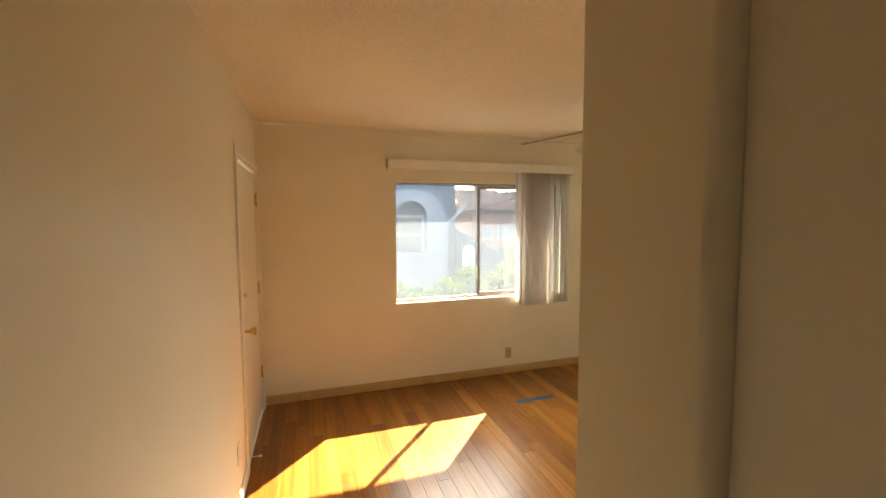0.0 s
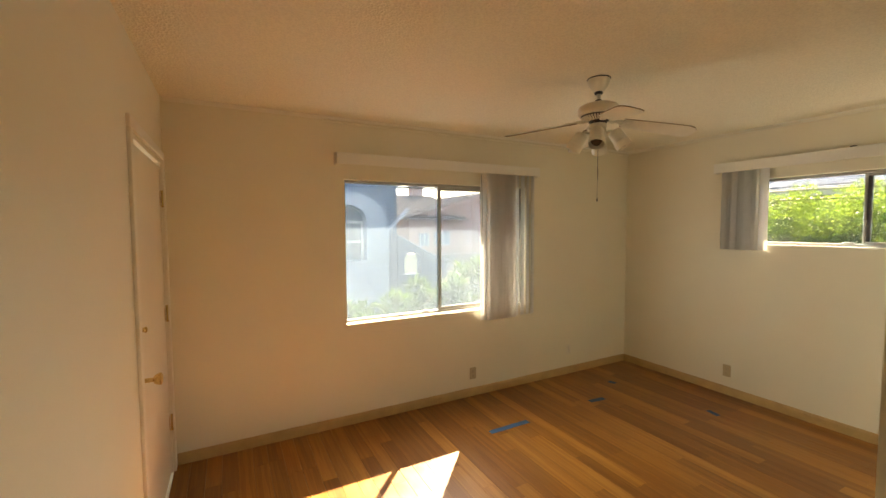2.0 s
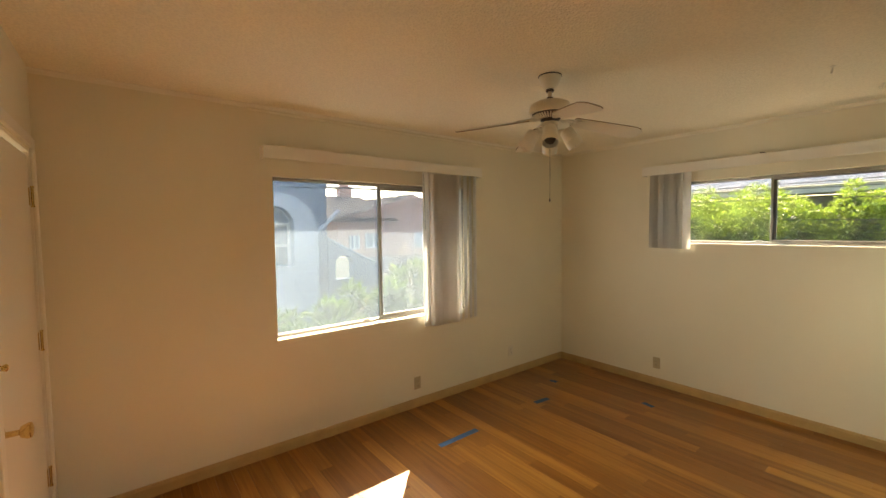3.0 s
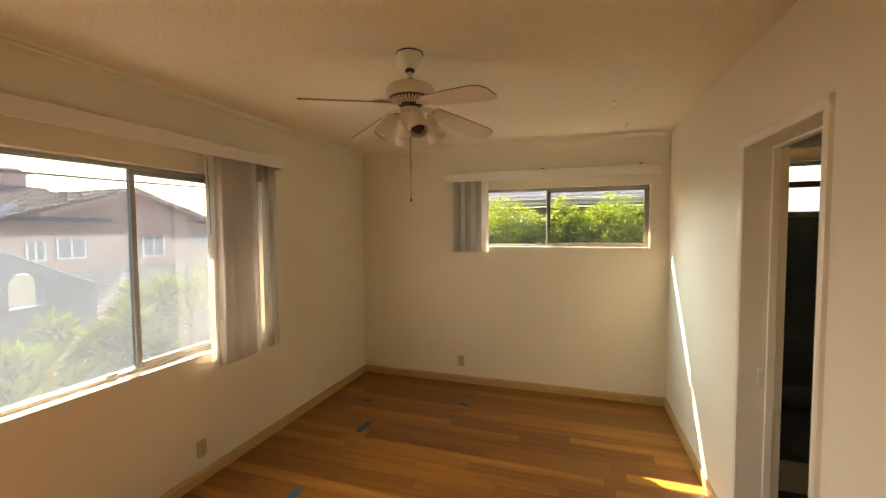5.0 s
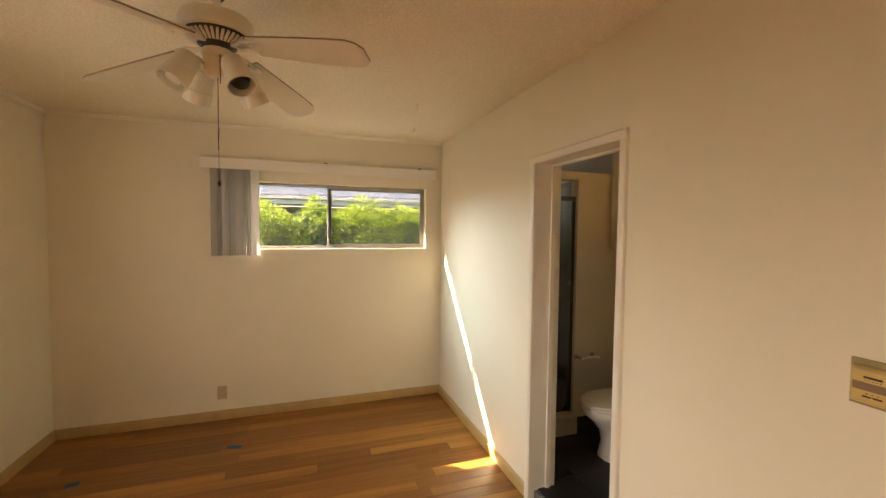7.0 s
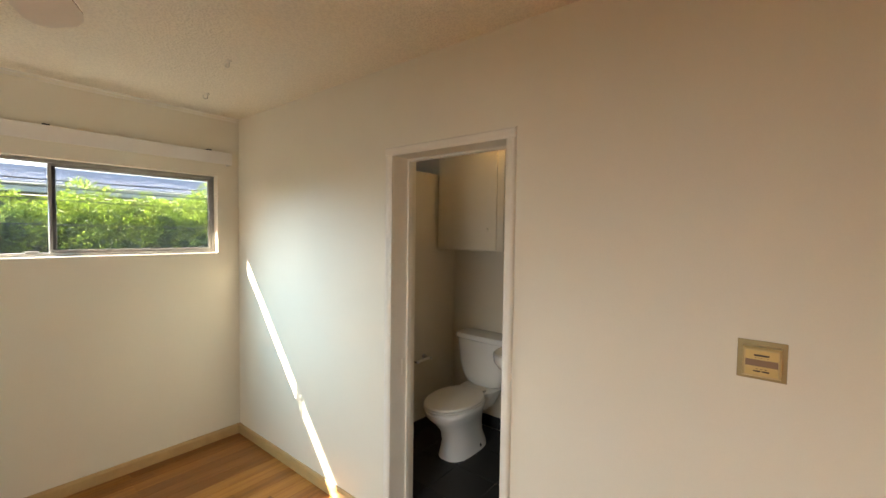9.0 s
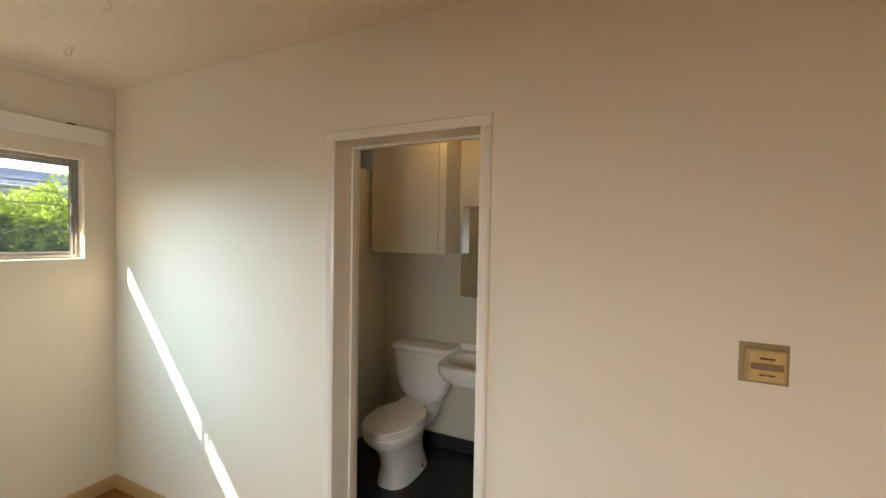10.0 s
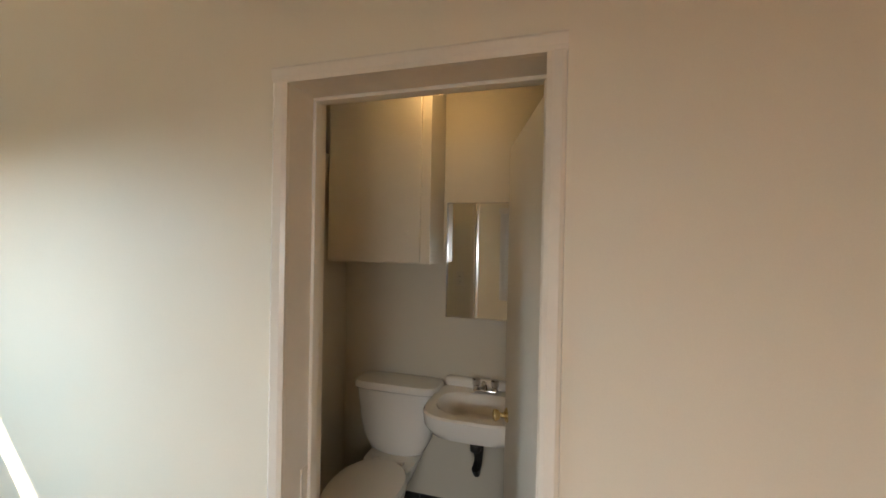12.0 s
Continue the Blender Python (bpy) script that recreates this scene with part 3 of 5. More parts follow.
world_part("chain_plate", boxed(XW - 0.010, FD_Y0 + 0.046, 1.24, XW + 0.006, FD_Y0 + 0.070, 1.325, bevel=0.003), DARK_METAL, fd, "dark metal chain plate")
bm = bmesh.new()
tube(bm, [(XW - 0.010, FD_Y0 + 0.10, 0.055), (XW + 0.062, FD_Y0 + 0.10, 0.055)], 0.0045, 8)
tube(bm, [(XW - 0.010, FD_Y0 + 0.10, 0.055), (XW - 0.002, FD_Y0 + 0.10, 0.055)], 0.011, 12)
world_part("door_stop", bm, CHROME, fd, "thin metal door stop", True)
bm = bmesh.new()
tube(bm, [(XW + 0.062, FD_Y0 + 0.10, 0.055), (XW + 0.078, FD_Y0 + 0.10, 0.055)], 0.0085, 12)
world_part("stop_tip", bm, OUTLET_WHITE, fd, "white rubber tip", True)

# passage door, closed, set back in the wall
hd = thing("door_2", (0, 0, 0), "plain cream painted flat door, closed, set in the passage", "door", kind="structure")
part("door_leaf", boxed(HALL + 0.042, HD_Y0 + 0.004, 0.012, HALL + 0.080, HD_Y1 - 0.027, 2.044, bevel=0.002), DOOR_PAINT, hd)
profile = [(HALL + 0.041 * (1 - math.cos(a)), HD_Y1 - 0.026 * math.sin(a)) for a in [i * math.pi / 16 for i in range(9)]]
profile += [(HALL + 0.10, HD_Y1 - 0.026), (HALL + 0.10, HD_Y1 - 0.001), (HALL + 0.002, HD_Y1 - 0.001)]
part("rounded_edge", loft(bmesh.new(), [[(x, y, z) for x, y in profile] for z in (0.0, 2.049)]), TRIM, hd, "rounded corner bead of the opening", True)

# bathroom doorway trim and open door
bd = thing("door_3", (0, 0, 0), "cream painted bathroom door standing open with casing", "door", kind="structure")


def casing_strip(a, A, z, Z, side):
    """Moulded casing on the wall's face: a raised outer bead and a sloping inner field."""
    bm = bmesh.new()
    if side == "head":
        prof = [(0.0, 0.010), (0.012, 0.016), (0.034, 0.019), (0.042, 0.014), (0.045, 0.0)]
        rings = [[(x, YS - 0.001, z)] + [(x, YS + d, z + u) for u, d in prof] + [(x, YS - 0.001, z + 0.045)] for x in (a, A)]
    else:
        sgn = 1 if side == "high" else -1
        x0 = a if side == "high" else A
        prof = [(0.0, 0.010), (0.012, 0.016), (0.034, 0.019), (0.042, 0.014), (0.045, 0.0)]
        rings = [[(x0, YS - 0.001, q)] + [(x0 + sgn * u, YS + d, q) for u, d in prof] + [(x0 + sgn * 0.045, YS - 0.001, q)] for q in (z, Z)]
    return loft(bm, rings)


part("casing", casing_strip(BD_X1, BD_X1 + 0.045, 0.0, BD_Z, "high"), TRIM, bd)
part("casing", casing_strip(BD_X0 - 0.045, BD_X0, 0.0, BD_Z, "low"), TRIM, bd)
part("casing", casing_strip(BD_X0 - 0.045, BD_X1 + 0.045, BD_Z, BD_Z + 0.045, "head"), TRIM, bd)
JY0 = YS - WT
part("door_jamb", boxed(BD_X0 - 0.019, JY0, 0.0, BD_X0, YS - 0.002, BD_Z), TRIM, bd)
part("door_jamb", boxed(BD_X1, JY0, 0.0, BD_X1 + 0.019, YS - 0.002, BD_Z), TRIM, bd)
part("door_head", boxed(BD_X0 - 0.019, JY0, BD_Z, BD_X1 + 0.019, YS - 0.002, BD_Z + 0.019), TRIM, bd)
part("door_stop", boxed(BD_X1 - 0.012, JY0 + 0.036, 0.0, BD_X1 - 0.0005, JY0 + 0.07, BD_Z - 0.012, bevel=0.003), TRIM, bd)
part("door_stop", boxed(BD_X0 + 0.0005, JY0 + 0.036, 0.0, BD_X0 + 0.012, JY0 + 0.07, BD_Z - 0.012, bevel=0.003), TRIM, bd)
part("door_stop", boxed(BD_X0 + 0.0005, JY0 + 0.036, BD_Z - 0.012, BD_X1 - 0.0005, JY0 + 0.07, BD_Z - 0.0005, bevel=0.003), TRIM, bd)
part("strike_plate", boxed(BD_X1 - 0.004, JY0 + 0.072, 0.86, BD_X1 + 0.001, JY0 + 0.100, 0.94, bevel=0.001), OUTLET_WHITE, bd, "painted strike plate")
leaf_m = pose(BD_X0 + 0.004, JY0 - 0.004, 0.0, 0, 0, -73.8)
leaf = part("door_leaf", boxed(0.004, -0.036, ZB + 0.010, 0.664, 0.0, BD_Z - 0.006, bevel=0.002), DOOR_PAINT, bd)
leaf.matrix_world = leaf_m
bpy.context.view_layer.update()
for side in (1, -1):
    k = knob(bd, leaf_m @ Vector((0.604, 0.0 if side > 0 else -0.036, 0.90)), leaf_m.to_3x3() @ Vector((0, side, 0)), BRASS, 0.03, 0.06, 0.025, "brass door knob")
for z in (1.77, 0.25):
    part("hinge", boxed(BD_X0 - 0.001, JY0 - 0.001, z - 0.045, BD_X0 + 0.003, JY0 + 0.034, z + 0.045), TRIM, bd, "hinge painted over")


# ---- baseboards and wire moulding ----
def baseboard(name, along, a0, a1, at, inward, h=0.078, th=0.014, cut=0.004):
    prof = [(0.0, 0.0), (th, 0.0), (th, h - 0.018), (th * 0.75, h - 0.010), (th * 0.7, h - 0.003), (th * 0.4, h), (0.0, h)]
    rings = []
    for a in (a0, a1):
        rings.append([((a, at + inward * d, z) if along == "x" else (at + inward * d, a, z)) for d, z in prof])
    return tagged(finish(name, loft(bmesh.new(), rings), BASE), "light brown wooden baseboard along the wall", "baseboard", kind="structure")


def ceiling_trim(name, along, a0, a1, at, w=0.022, h=0.026):
    """Thin painted cove strip under the ceiling; at: the wall's face, the room on its lower side."""
    prof = [(0.0, 0.0), (0.0, -h), (-0.006, -h), (-w * 0.6, -h * 0.5), (-w, -0.006), (-w, 0.0)]
    rings = [[((a, at + d, ZC + z) if along == "x" else (at + d, a, ZC + z)) for d, z in prof] for a in (a0, a1)]
    return tagged(finish(name, loft(bmesh.new(), rings), TRIM), "thin cream painted strip under the ceiling", "trim", kind="structure")


ceiling_trim("trim_north", "x", XW + 0.001, XE - 0.023, YN - 0.0005)
ceiling_trim("trim_east", "y", YS + 0.001, YN - 0.001, XE - 0.0005)
baseboard("baseboard_north", "x", XW + 0.016, XE - 0.014, YN, -1)
baseboard("baseboard_east", "y", YS + 0.014, YN - 0.001, XE, -1)
baseboard("baseboard_south", "x", BD_X1 + 0.046, XE - 0.001, YS, 1)
baseboard("baseboard_south_west", "x", HALL + 0.001, BD_X0 - 0.046, YS, 1)
tagged(finish("baseboard_west", loft(bmesh.new(), [[(XW + d, y, z) for d, z in ((0, 0), (0.014, 0), (0.014, 0.06), (0.006, 0.078), (0, 0.078))] for y in (-1.0, FD_Y0 - 0.051)]), TRIM), "cream painted baseboard along the wall", "baseboard", kind="structure")
bm = bmesh.new()
tube(bm, [(0.6, YN - 0.007, ZC - 0.034), (XE - 0.007, YN - 0.007, ZC - 0.034)], 0.011, 8)
tube(bm, [(XE - 0.007, YN - 0.007, ZC - 0.0125), (XE - 0.007, YS + 0.007, ZC - 0.0125)], 0.008, 8)
tube(bm, [(XE - 0.007, YS + 0.007, ZC - 0.012), (XE - 0.007, YS + 0.007, ZC - 0.28)], 0.006, 8)
tagged(finish("trim_wire_moulding", bm, PAINT, smooth=True), "thin painted wire moulding under the ceiling", "trim", kind="structure")


# ---- outlets, thermostat, hooks, tape ----
def outlet(at, normal_turn, material, label):
    """Duplex outlet: plate, two sockets with slots, centre screw. Its face looks along local -y."""
    o = thing("outlet", at, label, "outlet", "wall outlets", turn=normal_turn)
    part("cover_plate", boxed(-0.035, -0.006, -0.057, 0.035, 0.0, 0.057, bevel=0.003), material, o)
    for z in (-0.02, 0.02):
        bm = bmesh.new()
        rings = [oval(0, 0, d, 0.0165, 0.0145, 3.0, 20) for d in (0.0, 0.003)]
        loft(bm, rings)
        moved(bm, pose(0, -0.0055, z, 90, 0, 0))
        so = part("socket", bm, material, o)
        bm = bmesh.new()
        for x in (-0.006, 0.006):
            box(bm, x - 0.001, -0.0092, z - 0.002, x + 0.001, -0.0082, z + 0.006)
        box(bm, -0.002, -0.0092, z - 0.009, 0.002, -0.0082, z - 0.005)
        part("slots", bm, INK, so)
    bm = bmesh.new()
    turned(bm, [(0.003, 0), (0.0025, 0.0015)], 10)
    moved(bm, pose(0, -0.0055, 0, 90, 0, 0))
    part("screw", bm, CHROME, o)
    return o


outlet((1.970, YN, 0.219), 0, OUTLET, "tan plastic wall outlet above the baseboard")
outlet((3.215, YN, 0.27), 0, OUTLET_WHITE, "cream painted wall plate above the baseboard")
outlet((XE, 2.781, 0.231), -90, OUTLET, "tan plastic wall outlet above the baseboard")
outlet((2.50, YS - WT, 1.33), 0, OUTLET_WHITE, "cream outlet on the bathroom wall opposite the mirror")
outlet((XW, 2.60, 0.30), 90, OUTLET_WHITE, "cream plastic wall outlet by the entry door")

th = thing("thermostat", (0.851, YS, 1.277), "gold and brown wall thermostat on a backing plate", "thermostat", turn=180)
part("backing_plate", boxed(-0.058, -0.004, -0.057, 0.058, 0.0, 0.057, bevel=0.0015), PLATE_GOLD, th)
bm = bmesh.new()
loft(bm, [[(-0.045, -0.004, -0.043), (0.045, -0.004, -0.043), (0.045, -0.004, 0.043), (-0.045, -0.004, 0.043)], [(-0.045, -0.03, -0.043), (0.045, -0.03, -0.043), (0.045, -0.03, 0.043), (-0.045, -0.03, 0.043)], [(-0.040, -0.036, -0.038), (0.040, -0.036, -0.038), (0.040, -0.036, 0.038), (-0.040, -0.036, 0.038)]])
case = part("case", bm, THERMO, th, "bronze coloured case")
part("face", boxed(-0.037, -0.0375, -0.035, 0.037, -0.0355, 0.035), THERMO_FACE, case, "gold face with scale marks")
part("band", boxed(-0.037, -0.0385, -0.010, 0.037, -0.0372, 0.009), THERMO_BAND, case, "brown middle band")
marks = [(-0.017, 0.019, 0.017, 0.024), (-0.018, -0.026, -0.002, -0.022), (0.001, -0.026, 0.018, -0.022)]
marks += [(-0.0152 + 0.007 * i, 0.0135, -0.0128 + 0.007 * i, 0.0150) for i in range(5)]
marks += [(-0.012 + 0.010 * i, -0.018, -0.008 + 0.010 * i, -0.0165) for i in range(3)]
for a, b, c, d in marks:
    part("printed_mark", boxed(a, -0.0385, b, c, -0.0372, d), INK, case)


def ceiling_hook(x, y, turn):
    h = thing("ceiling_hook", (x, y, ZC), "small white screw hook in the ceiling", "hook", "ceiling hooks", turn=turn)
    bm = bmesh.new()
    turned(bm, [(0.013, 0.0), (0.012, -0.004), (0.004, -0.008)], 14)
    part("base", bm, OUTLET_WHITE, h, "", True)
    pts = [(0, 0, -0.004), (0, 0, -0.018)] + [(0.012 - 0.012 * math.cos(a), 0, -0.022 - 0.013 * math.sin(a)) for a in [i * math.pi * 1.25 / 9 for i in range(10)]]
    part("hook", tube(bmesh.new(), pts, 0.0034, 8), OUTLET_WHITE, h, "", True)


ceiling_hook(3.021, 1.375, 20)
ceiling_hook(3.658, 1.231, 70)


def tape(x0, y0, x1, y1, width):
    d = Vector((x1 - x0, y1 - y0, 0))
    n = Vector((-d.y, d.x, 0)).normalized() * width / 2
    t = thing("tape_strip", (0, 0, 0), "strip of blue masking tape stuck on the floor", "tape", "tape on the floor")
    bm = bmesh.new()
    k = 7
    top = []
    r = random.Random(int(x0 * 100))
    for i in range(k + 1):
        c = Vector((x0, y0, 0)) + d * i / k
        end = r.uniform(-0.004, 0.004)
        top.append((c + n + d.normalized() * end, c - n - d.normalized() * end))
    for a, b in zip(top, top[1:]):
        vs = [bm.verts.new((p.x, p.y, 0.0022)) for p in (a[0], b[0], b[1], a[1])]
        bm.faces.new(vs)
    bmesh.ops.remove_doubles(bm, verts=bm.verts[:], dist=0.0001)
    bmesh.ops.recalc_face_normals(bm, faces=bm.faces[:])
    g = bmesh.ops.extrude_face_region(bm, geom=bm.faces[:])
    bmesh.ops.translate(bm, vec=(0, 0, -0.0019), verts=[v for v in g["geom"] if isinstance(v, bmesh.types.BMVert)])
    bmesh.ops.recalc_face_normals(bm, faces=bm.faces[:])
    part("strip", bm, TAPE, t)


tape(1.71, 3.262, 2.095, 3.266, 0.05)
tape(2.85, 3.292, 3.022, 3.277, 0.05)
tape(3.408, 3.545, 3.422, 3.474, 0.05)
tape(3.616, 2.665, 3.592, 2.562, 0.045)


# ---- ceiling fan ----
fan = thing("ceiling_fan", (1.875, 2.388, ZC), "cream four-blade ceiling fan with four spot shades", "ceiling fan")
fan.scale = (0.955, 0.955, 0.955)
part("canopy", turned(bmesh.new(), [(0.062, 0.0), (0.066, -0.006), (0.064, -0.022), (0.052, -0.052), (0.034, -0.074), (0.02, -0.08)], 36), FAN_WHITE, fan, "", True)
# Dark ring drawn in for the shade in the gap above the canopy.
part("canopy_gap_shade", turned(bmesh.new(), [(0.067, 0.0), (0.069, -0.002), (0.069, -0.005), (0.066, -0.007)], 36), DARK_METAL, fan, "dark ring standing for the shaded gap at the ceiling", True)
part("ball_joint", turned(bmesh.new(), [(0.02, -0.078), (0.026, -0.086), (0.021, -0.096)], 24), DARK_METAL, fan, "dark ball joint", True)
part("down_rod", turned(bmesh.new(), [(0.0125, -0.09), (0.0125, -0.15)], 20), FAN_WHITE, fan, "", True)
part("rod_collar", turned(bmesh.new(), [(0.017, -0.128), (0.02, -0.132), (0.02, -0.150), (0.03, -0.156)], 20), DARK_METAL, fan, "dark collar", True)
part("motor_housing", turned(bmesh.new(), [(0.03, -0.150), (0.085, -0.156), (0.112, -0.168), (0.122, -0.186), (0.122, -0.212), (0.116, -0.222), (0.105, -0.226)], 48), FAN_WHITE, fan, "", True)
bm = bmesh.new()
turned(bm, [(0.108, -0.222), (0.098, -0.234), (0.074, -0.248), (0.055, -0.250)], 48)
part("vent_back", bm, DARK_METAL, fan, "dark motor seen through the vents", True)
for i in range(36):
    a = 2 * math.pi * i / 36
    bm = boxed(0.058, -0.0042, -0.003, 0.114, 0.0042, 0.003)
    moved(bm, pose(0, 0, 0, 0, 0, math.degrees(a)) @ Matrix.Translation((0.0, 0, -0.2885)) @ pose(0, 0, 0, 0, -28, 0) @ Matrix.Translation((0.0, 0, 0.0)))
    part("vent_fin", bm, FAN_WHITE, fan)
part("flywheel", turned(bmesh.new(), [(0.07, -0.246), (0.072, -0.252), (0.05, -0.268), (0.048, -0.275)], 36), DARK_METAL, fan, "dark flywheel", True)
part("switch_housing", turned(bmesh.new(), [(0.046, -0.272), (0.05, -0.278), (0.05, -0.30), (0.047, -0.303), (0.047, -0.345), (0.04, -0.360), (0.03, -0.368)], 36), FAN_WHITE, fan, "", True)


def blade_parts(angle):
    turn = pose(0, 0, 0, 0, 0, angle)
    # bracket: forked iron
    bm = bmesh.new()
    tube(bm, [(0.055, 0.0, -0.258), (0.085, 0.012, -0.266), (0.115, 0.022, -0.262), (0.150, 0.030, -0.272)], 0.006, 8)
    tube(bm, [(0.055, 0.0, -0.258), (0.085, -0.012, -0.266), (0.115, -0.022, -0.262), (0.150, -0.030, -0.272)], 0.006, 8)
    ring = []
    for x, w in ((0.14, 0.036), (0.165, 0.044), (0.19, 0.034), (0.215, 0.014)):
        ring.append((x, w))
    out = [(x, w, -0.279) for x, w in ring] + [(x, -w, -0.279) for x, w in ring[::-1]]
    loft(bm, [out, [(x, y, z + 0.006) for x, y, z in out]])
    for x, y in ((0.16, 0.025), (0.16, -0.025), (0.2, 0.0)):
        turned(bm, [(0.006, -0.279), (0.005, -0.283), (0.002, -0.284)], 10, (x, y))
    moved(bm, turn)
    arm = part("blade_iron", bm, FAN_WHITE, fan, "cream scrolled blade bracket", True)
    # blade: tapered board with clipped rounded tip, pitched
    outline = [(0.145, 0.048), (0.30, 0.058), (0.46, 0.066), (0.525, 0.066), (0.555, 0.055), (0.575, 0.03)]
    pts = outline + [(x, -y) for x, y in outline[::-1]]
    bm = bmesh.new()
    lo = [(x, y, -0.003) for x, y in pts]
    hi = [(x, y, 0.003) for x, y in pts]
    loft(bm, [lo, hi])
    for f in bm.faces:
        if abs(f.normal.z) < 0.5:
            f.material_index = 1
    droop = Matrix.Translation((0.14, 0, -0.270)) @ pose(0, 0, 0, 0, 9.0, 0) @ pose(0, 0, 0, -14, 0, 0) @ Matrix.Translation((-0.14, 0, 0))
    moved(bm, turn @ droop)
    part("blade", bm, [FAN_BLADE, BLADE_EDGE], fan, "cream laminate fan blade with a worn edge")


for a in (148, 58, -32, -122):
    blade_parts(a)


def shade_parts(angle):
    turn = pose(0, 0, -0.335, 0, 0, angle)
    bm = bmesh.new()
    tube(bm, [(0.04, 0, 0.0), (0.07, 0, 0.012), (0.092, 0, 0.004)], 0.008, 10)
    moved(bm, turn)
    arm = part("lamp_arm", bm, FAN_WHITE, fan, "", True)
    tilt = turn @ Matrix.Translation((0.088, 0, 0.012)) @ pose(0, 0, 0, 0, -32, 0) @ Matrix.Scale(0.9, 4)
    prof = [(0.018, 0.0), (0.038, -0.006), (0.045, -0.024), (0.047, -0.082), (0.052, -0.087), (0.053, -0.135), (0.049, -0.135), (0.046, -0.088), (0.041, -0.035), (0.016, -0.012)]
    bm = bmesh.new()
    turned(bm, prof, 32, cap=False)
    moved(bm, tilt)
    s = part("shade", bm, FAN_WHITE, fan, "cream metal spot shade", True)
    bm = bmesh.new()
    turned(bm, [(0.014, -0.015), (0.016, -0.05), (0.034, -0.082), (0.038, -0.104), (0.027, -0.124), (0.008, -0.130)], 20)
    moved(bm, tilt)
    # At -142 the bulb is coloured dark to stand for the dark shade interior.
    part("bulb", bm, BULB if angle != -142 else DARK_METAL, s, "unlit bulb, one coloured dark for its shade's dark interior", True)


for a in (128, 38, -52, -142):
    shade_parts(a)
bm = bmesh.new()
tube(bm, [(-0.045, -0.015, -0.30), (-0.047, -0.016, -0.40)], 0.0015, 6)
part("pull_chain", bm, DARK_METAL, fan, "short dark pull chain")
bm = bmesh.new()
tube(bm, [(0.0, 0.0, -0.365), (0.002, 0.001, -0.55), (0.0, 0, -0.735)], 0.0014, 6)
turned(bm, [(0.001, -0.73), (0.005, -0.738), (0.004, -0.748), (0.001, -0.752)], 10)
tube(bm, [(0.003, 0.0, -0.545), (0.006, 0.002, -0.58), (0.004, 0.002, -0.62)], 0.0022, 6)
part("pull_chain", bm, DARK_METAL, fan, "long beaded pull chain with a knob")


# ---- bathroom ----
toilet = thing("toilet", (2.54, BACK + 0.012, ZB + 0.002), "cream two-piece toilet with closed lid", "toilet")
toilet.scale = (0.965, 0.965, 0.945)
bm = bmesh.new()
loft(bm, [oval(0, 0.10, 0.415, 0.125, 0.07, 3), oval(0, 0.10, 0.435, 0.160, 0.085, 3.5), oval(0, 0.105, 0.50, 0.192, 0.094, 4), oval(0, 0.105, 0.60, 0.218, 0.098, 4.5), oval(0, 0.105, 0.785, 0.24, 0.10, 5)])
part("tank", bm, CERAMIC, toilet, "", True)
bm = bmesh.new()
loft(bm, [oval(0, 0.107, 0.786, 0.245, 0.103, 5), oval(0, 0.107, 0.795, 0.254, 0.112, 5), oval(0, 0.107, 0.818, 0.254, 0.112, 5), oval(0, 0.107, 0.832, 0.246, 0.104, 5), oval(0, 0.107, 0.836, 0.20, 0.08, 4)])
part("tank_lid", bm, CERAMIC, toilet, "", True)
bm = bmesh.new()
loft(bm, [oval(0, 0.40, 0.0, 0.122, 0.22, 2.8, front=0.23), oval(0, 0.40, 0.03, 0.118, 0.215, 2.8, front=0.222), oval(0, 0.41, 0.12, 0.106, 0.19, 2.5, front=0.20), oval(0, 0.42, 0.21, 0.110, 0.19, 2.4, front=0.215), oval(0, 0.46, 0.29, 0.145, 0.22, 2.2, front=0.25), oval(0, 0.50, 0.35, 0.175, 0.25, 2.1, front=0.275), oval(0, 0.50, 0.385, 0.182, 0.26, 2.1, front=0.285), oval(0, 0.50, 0.395, 0.178, 0.255, 2.1, front=0.28)])
loft(bm, [oval(0, 0.20, 0.28, 0.10, 0.12, 4), oval(0, 0.18, 0.40, 0.15, 0.14, 4), oval(0, 0.17, 0.416, 0.15, 0.13, 4)])
part("bowl", bm, CERAMIC, toilet, "", True)
bm = bmesh.new()
loft(bm, [oval(0, 0.50, 0.397, 0.182, 0.235, 2.15, front=0.285), oval(0, 0.50, 0.410, 0.186, 0.238, 2.15, front=0.29), oval(0, 0.50, 0.416, 0.182, 0.235, 2.15, front=0.285)])
part("seat", bm, SEAT, toilet, "", True)
bm = bmesh.new()
loft(bm, [oval(0, 0.50, 0.419, 0.182, 0.235, 2.15, front=0.285), oval(0, 0.50, 0.428, 0.186, 0.238, 2.15, front=0.29), oval(0, 0.50, 0.438, 0.178, 0.23, 2.15, front=0.28), oval(0, 0.50, 0.443, 0.14, 0.19, 2.1, front=0.23)])
part("lid", bm, SEAT, toilet, "", True)
for x in (-0.07, 0.07):
    part("seat_hinge", boxed(x - 0.02, 0.235, 0.397, x + 0.02, 0.27, 0.43, bevel=0.006), SEAT, toilet)
for x in (-0.105, 0.105):
    bm = bmesh.new()
    turned(bm, [(0.016, 0.028), (0.016, 0.04), (0.01, 0.05), (0.003, 0.053)], 16, (x, 0.34))
    part("bolt_cap", bm, DARK_METAL if x < 0 else CERAMIC, toilet, "", True)

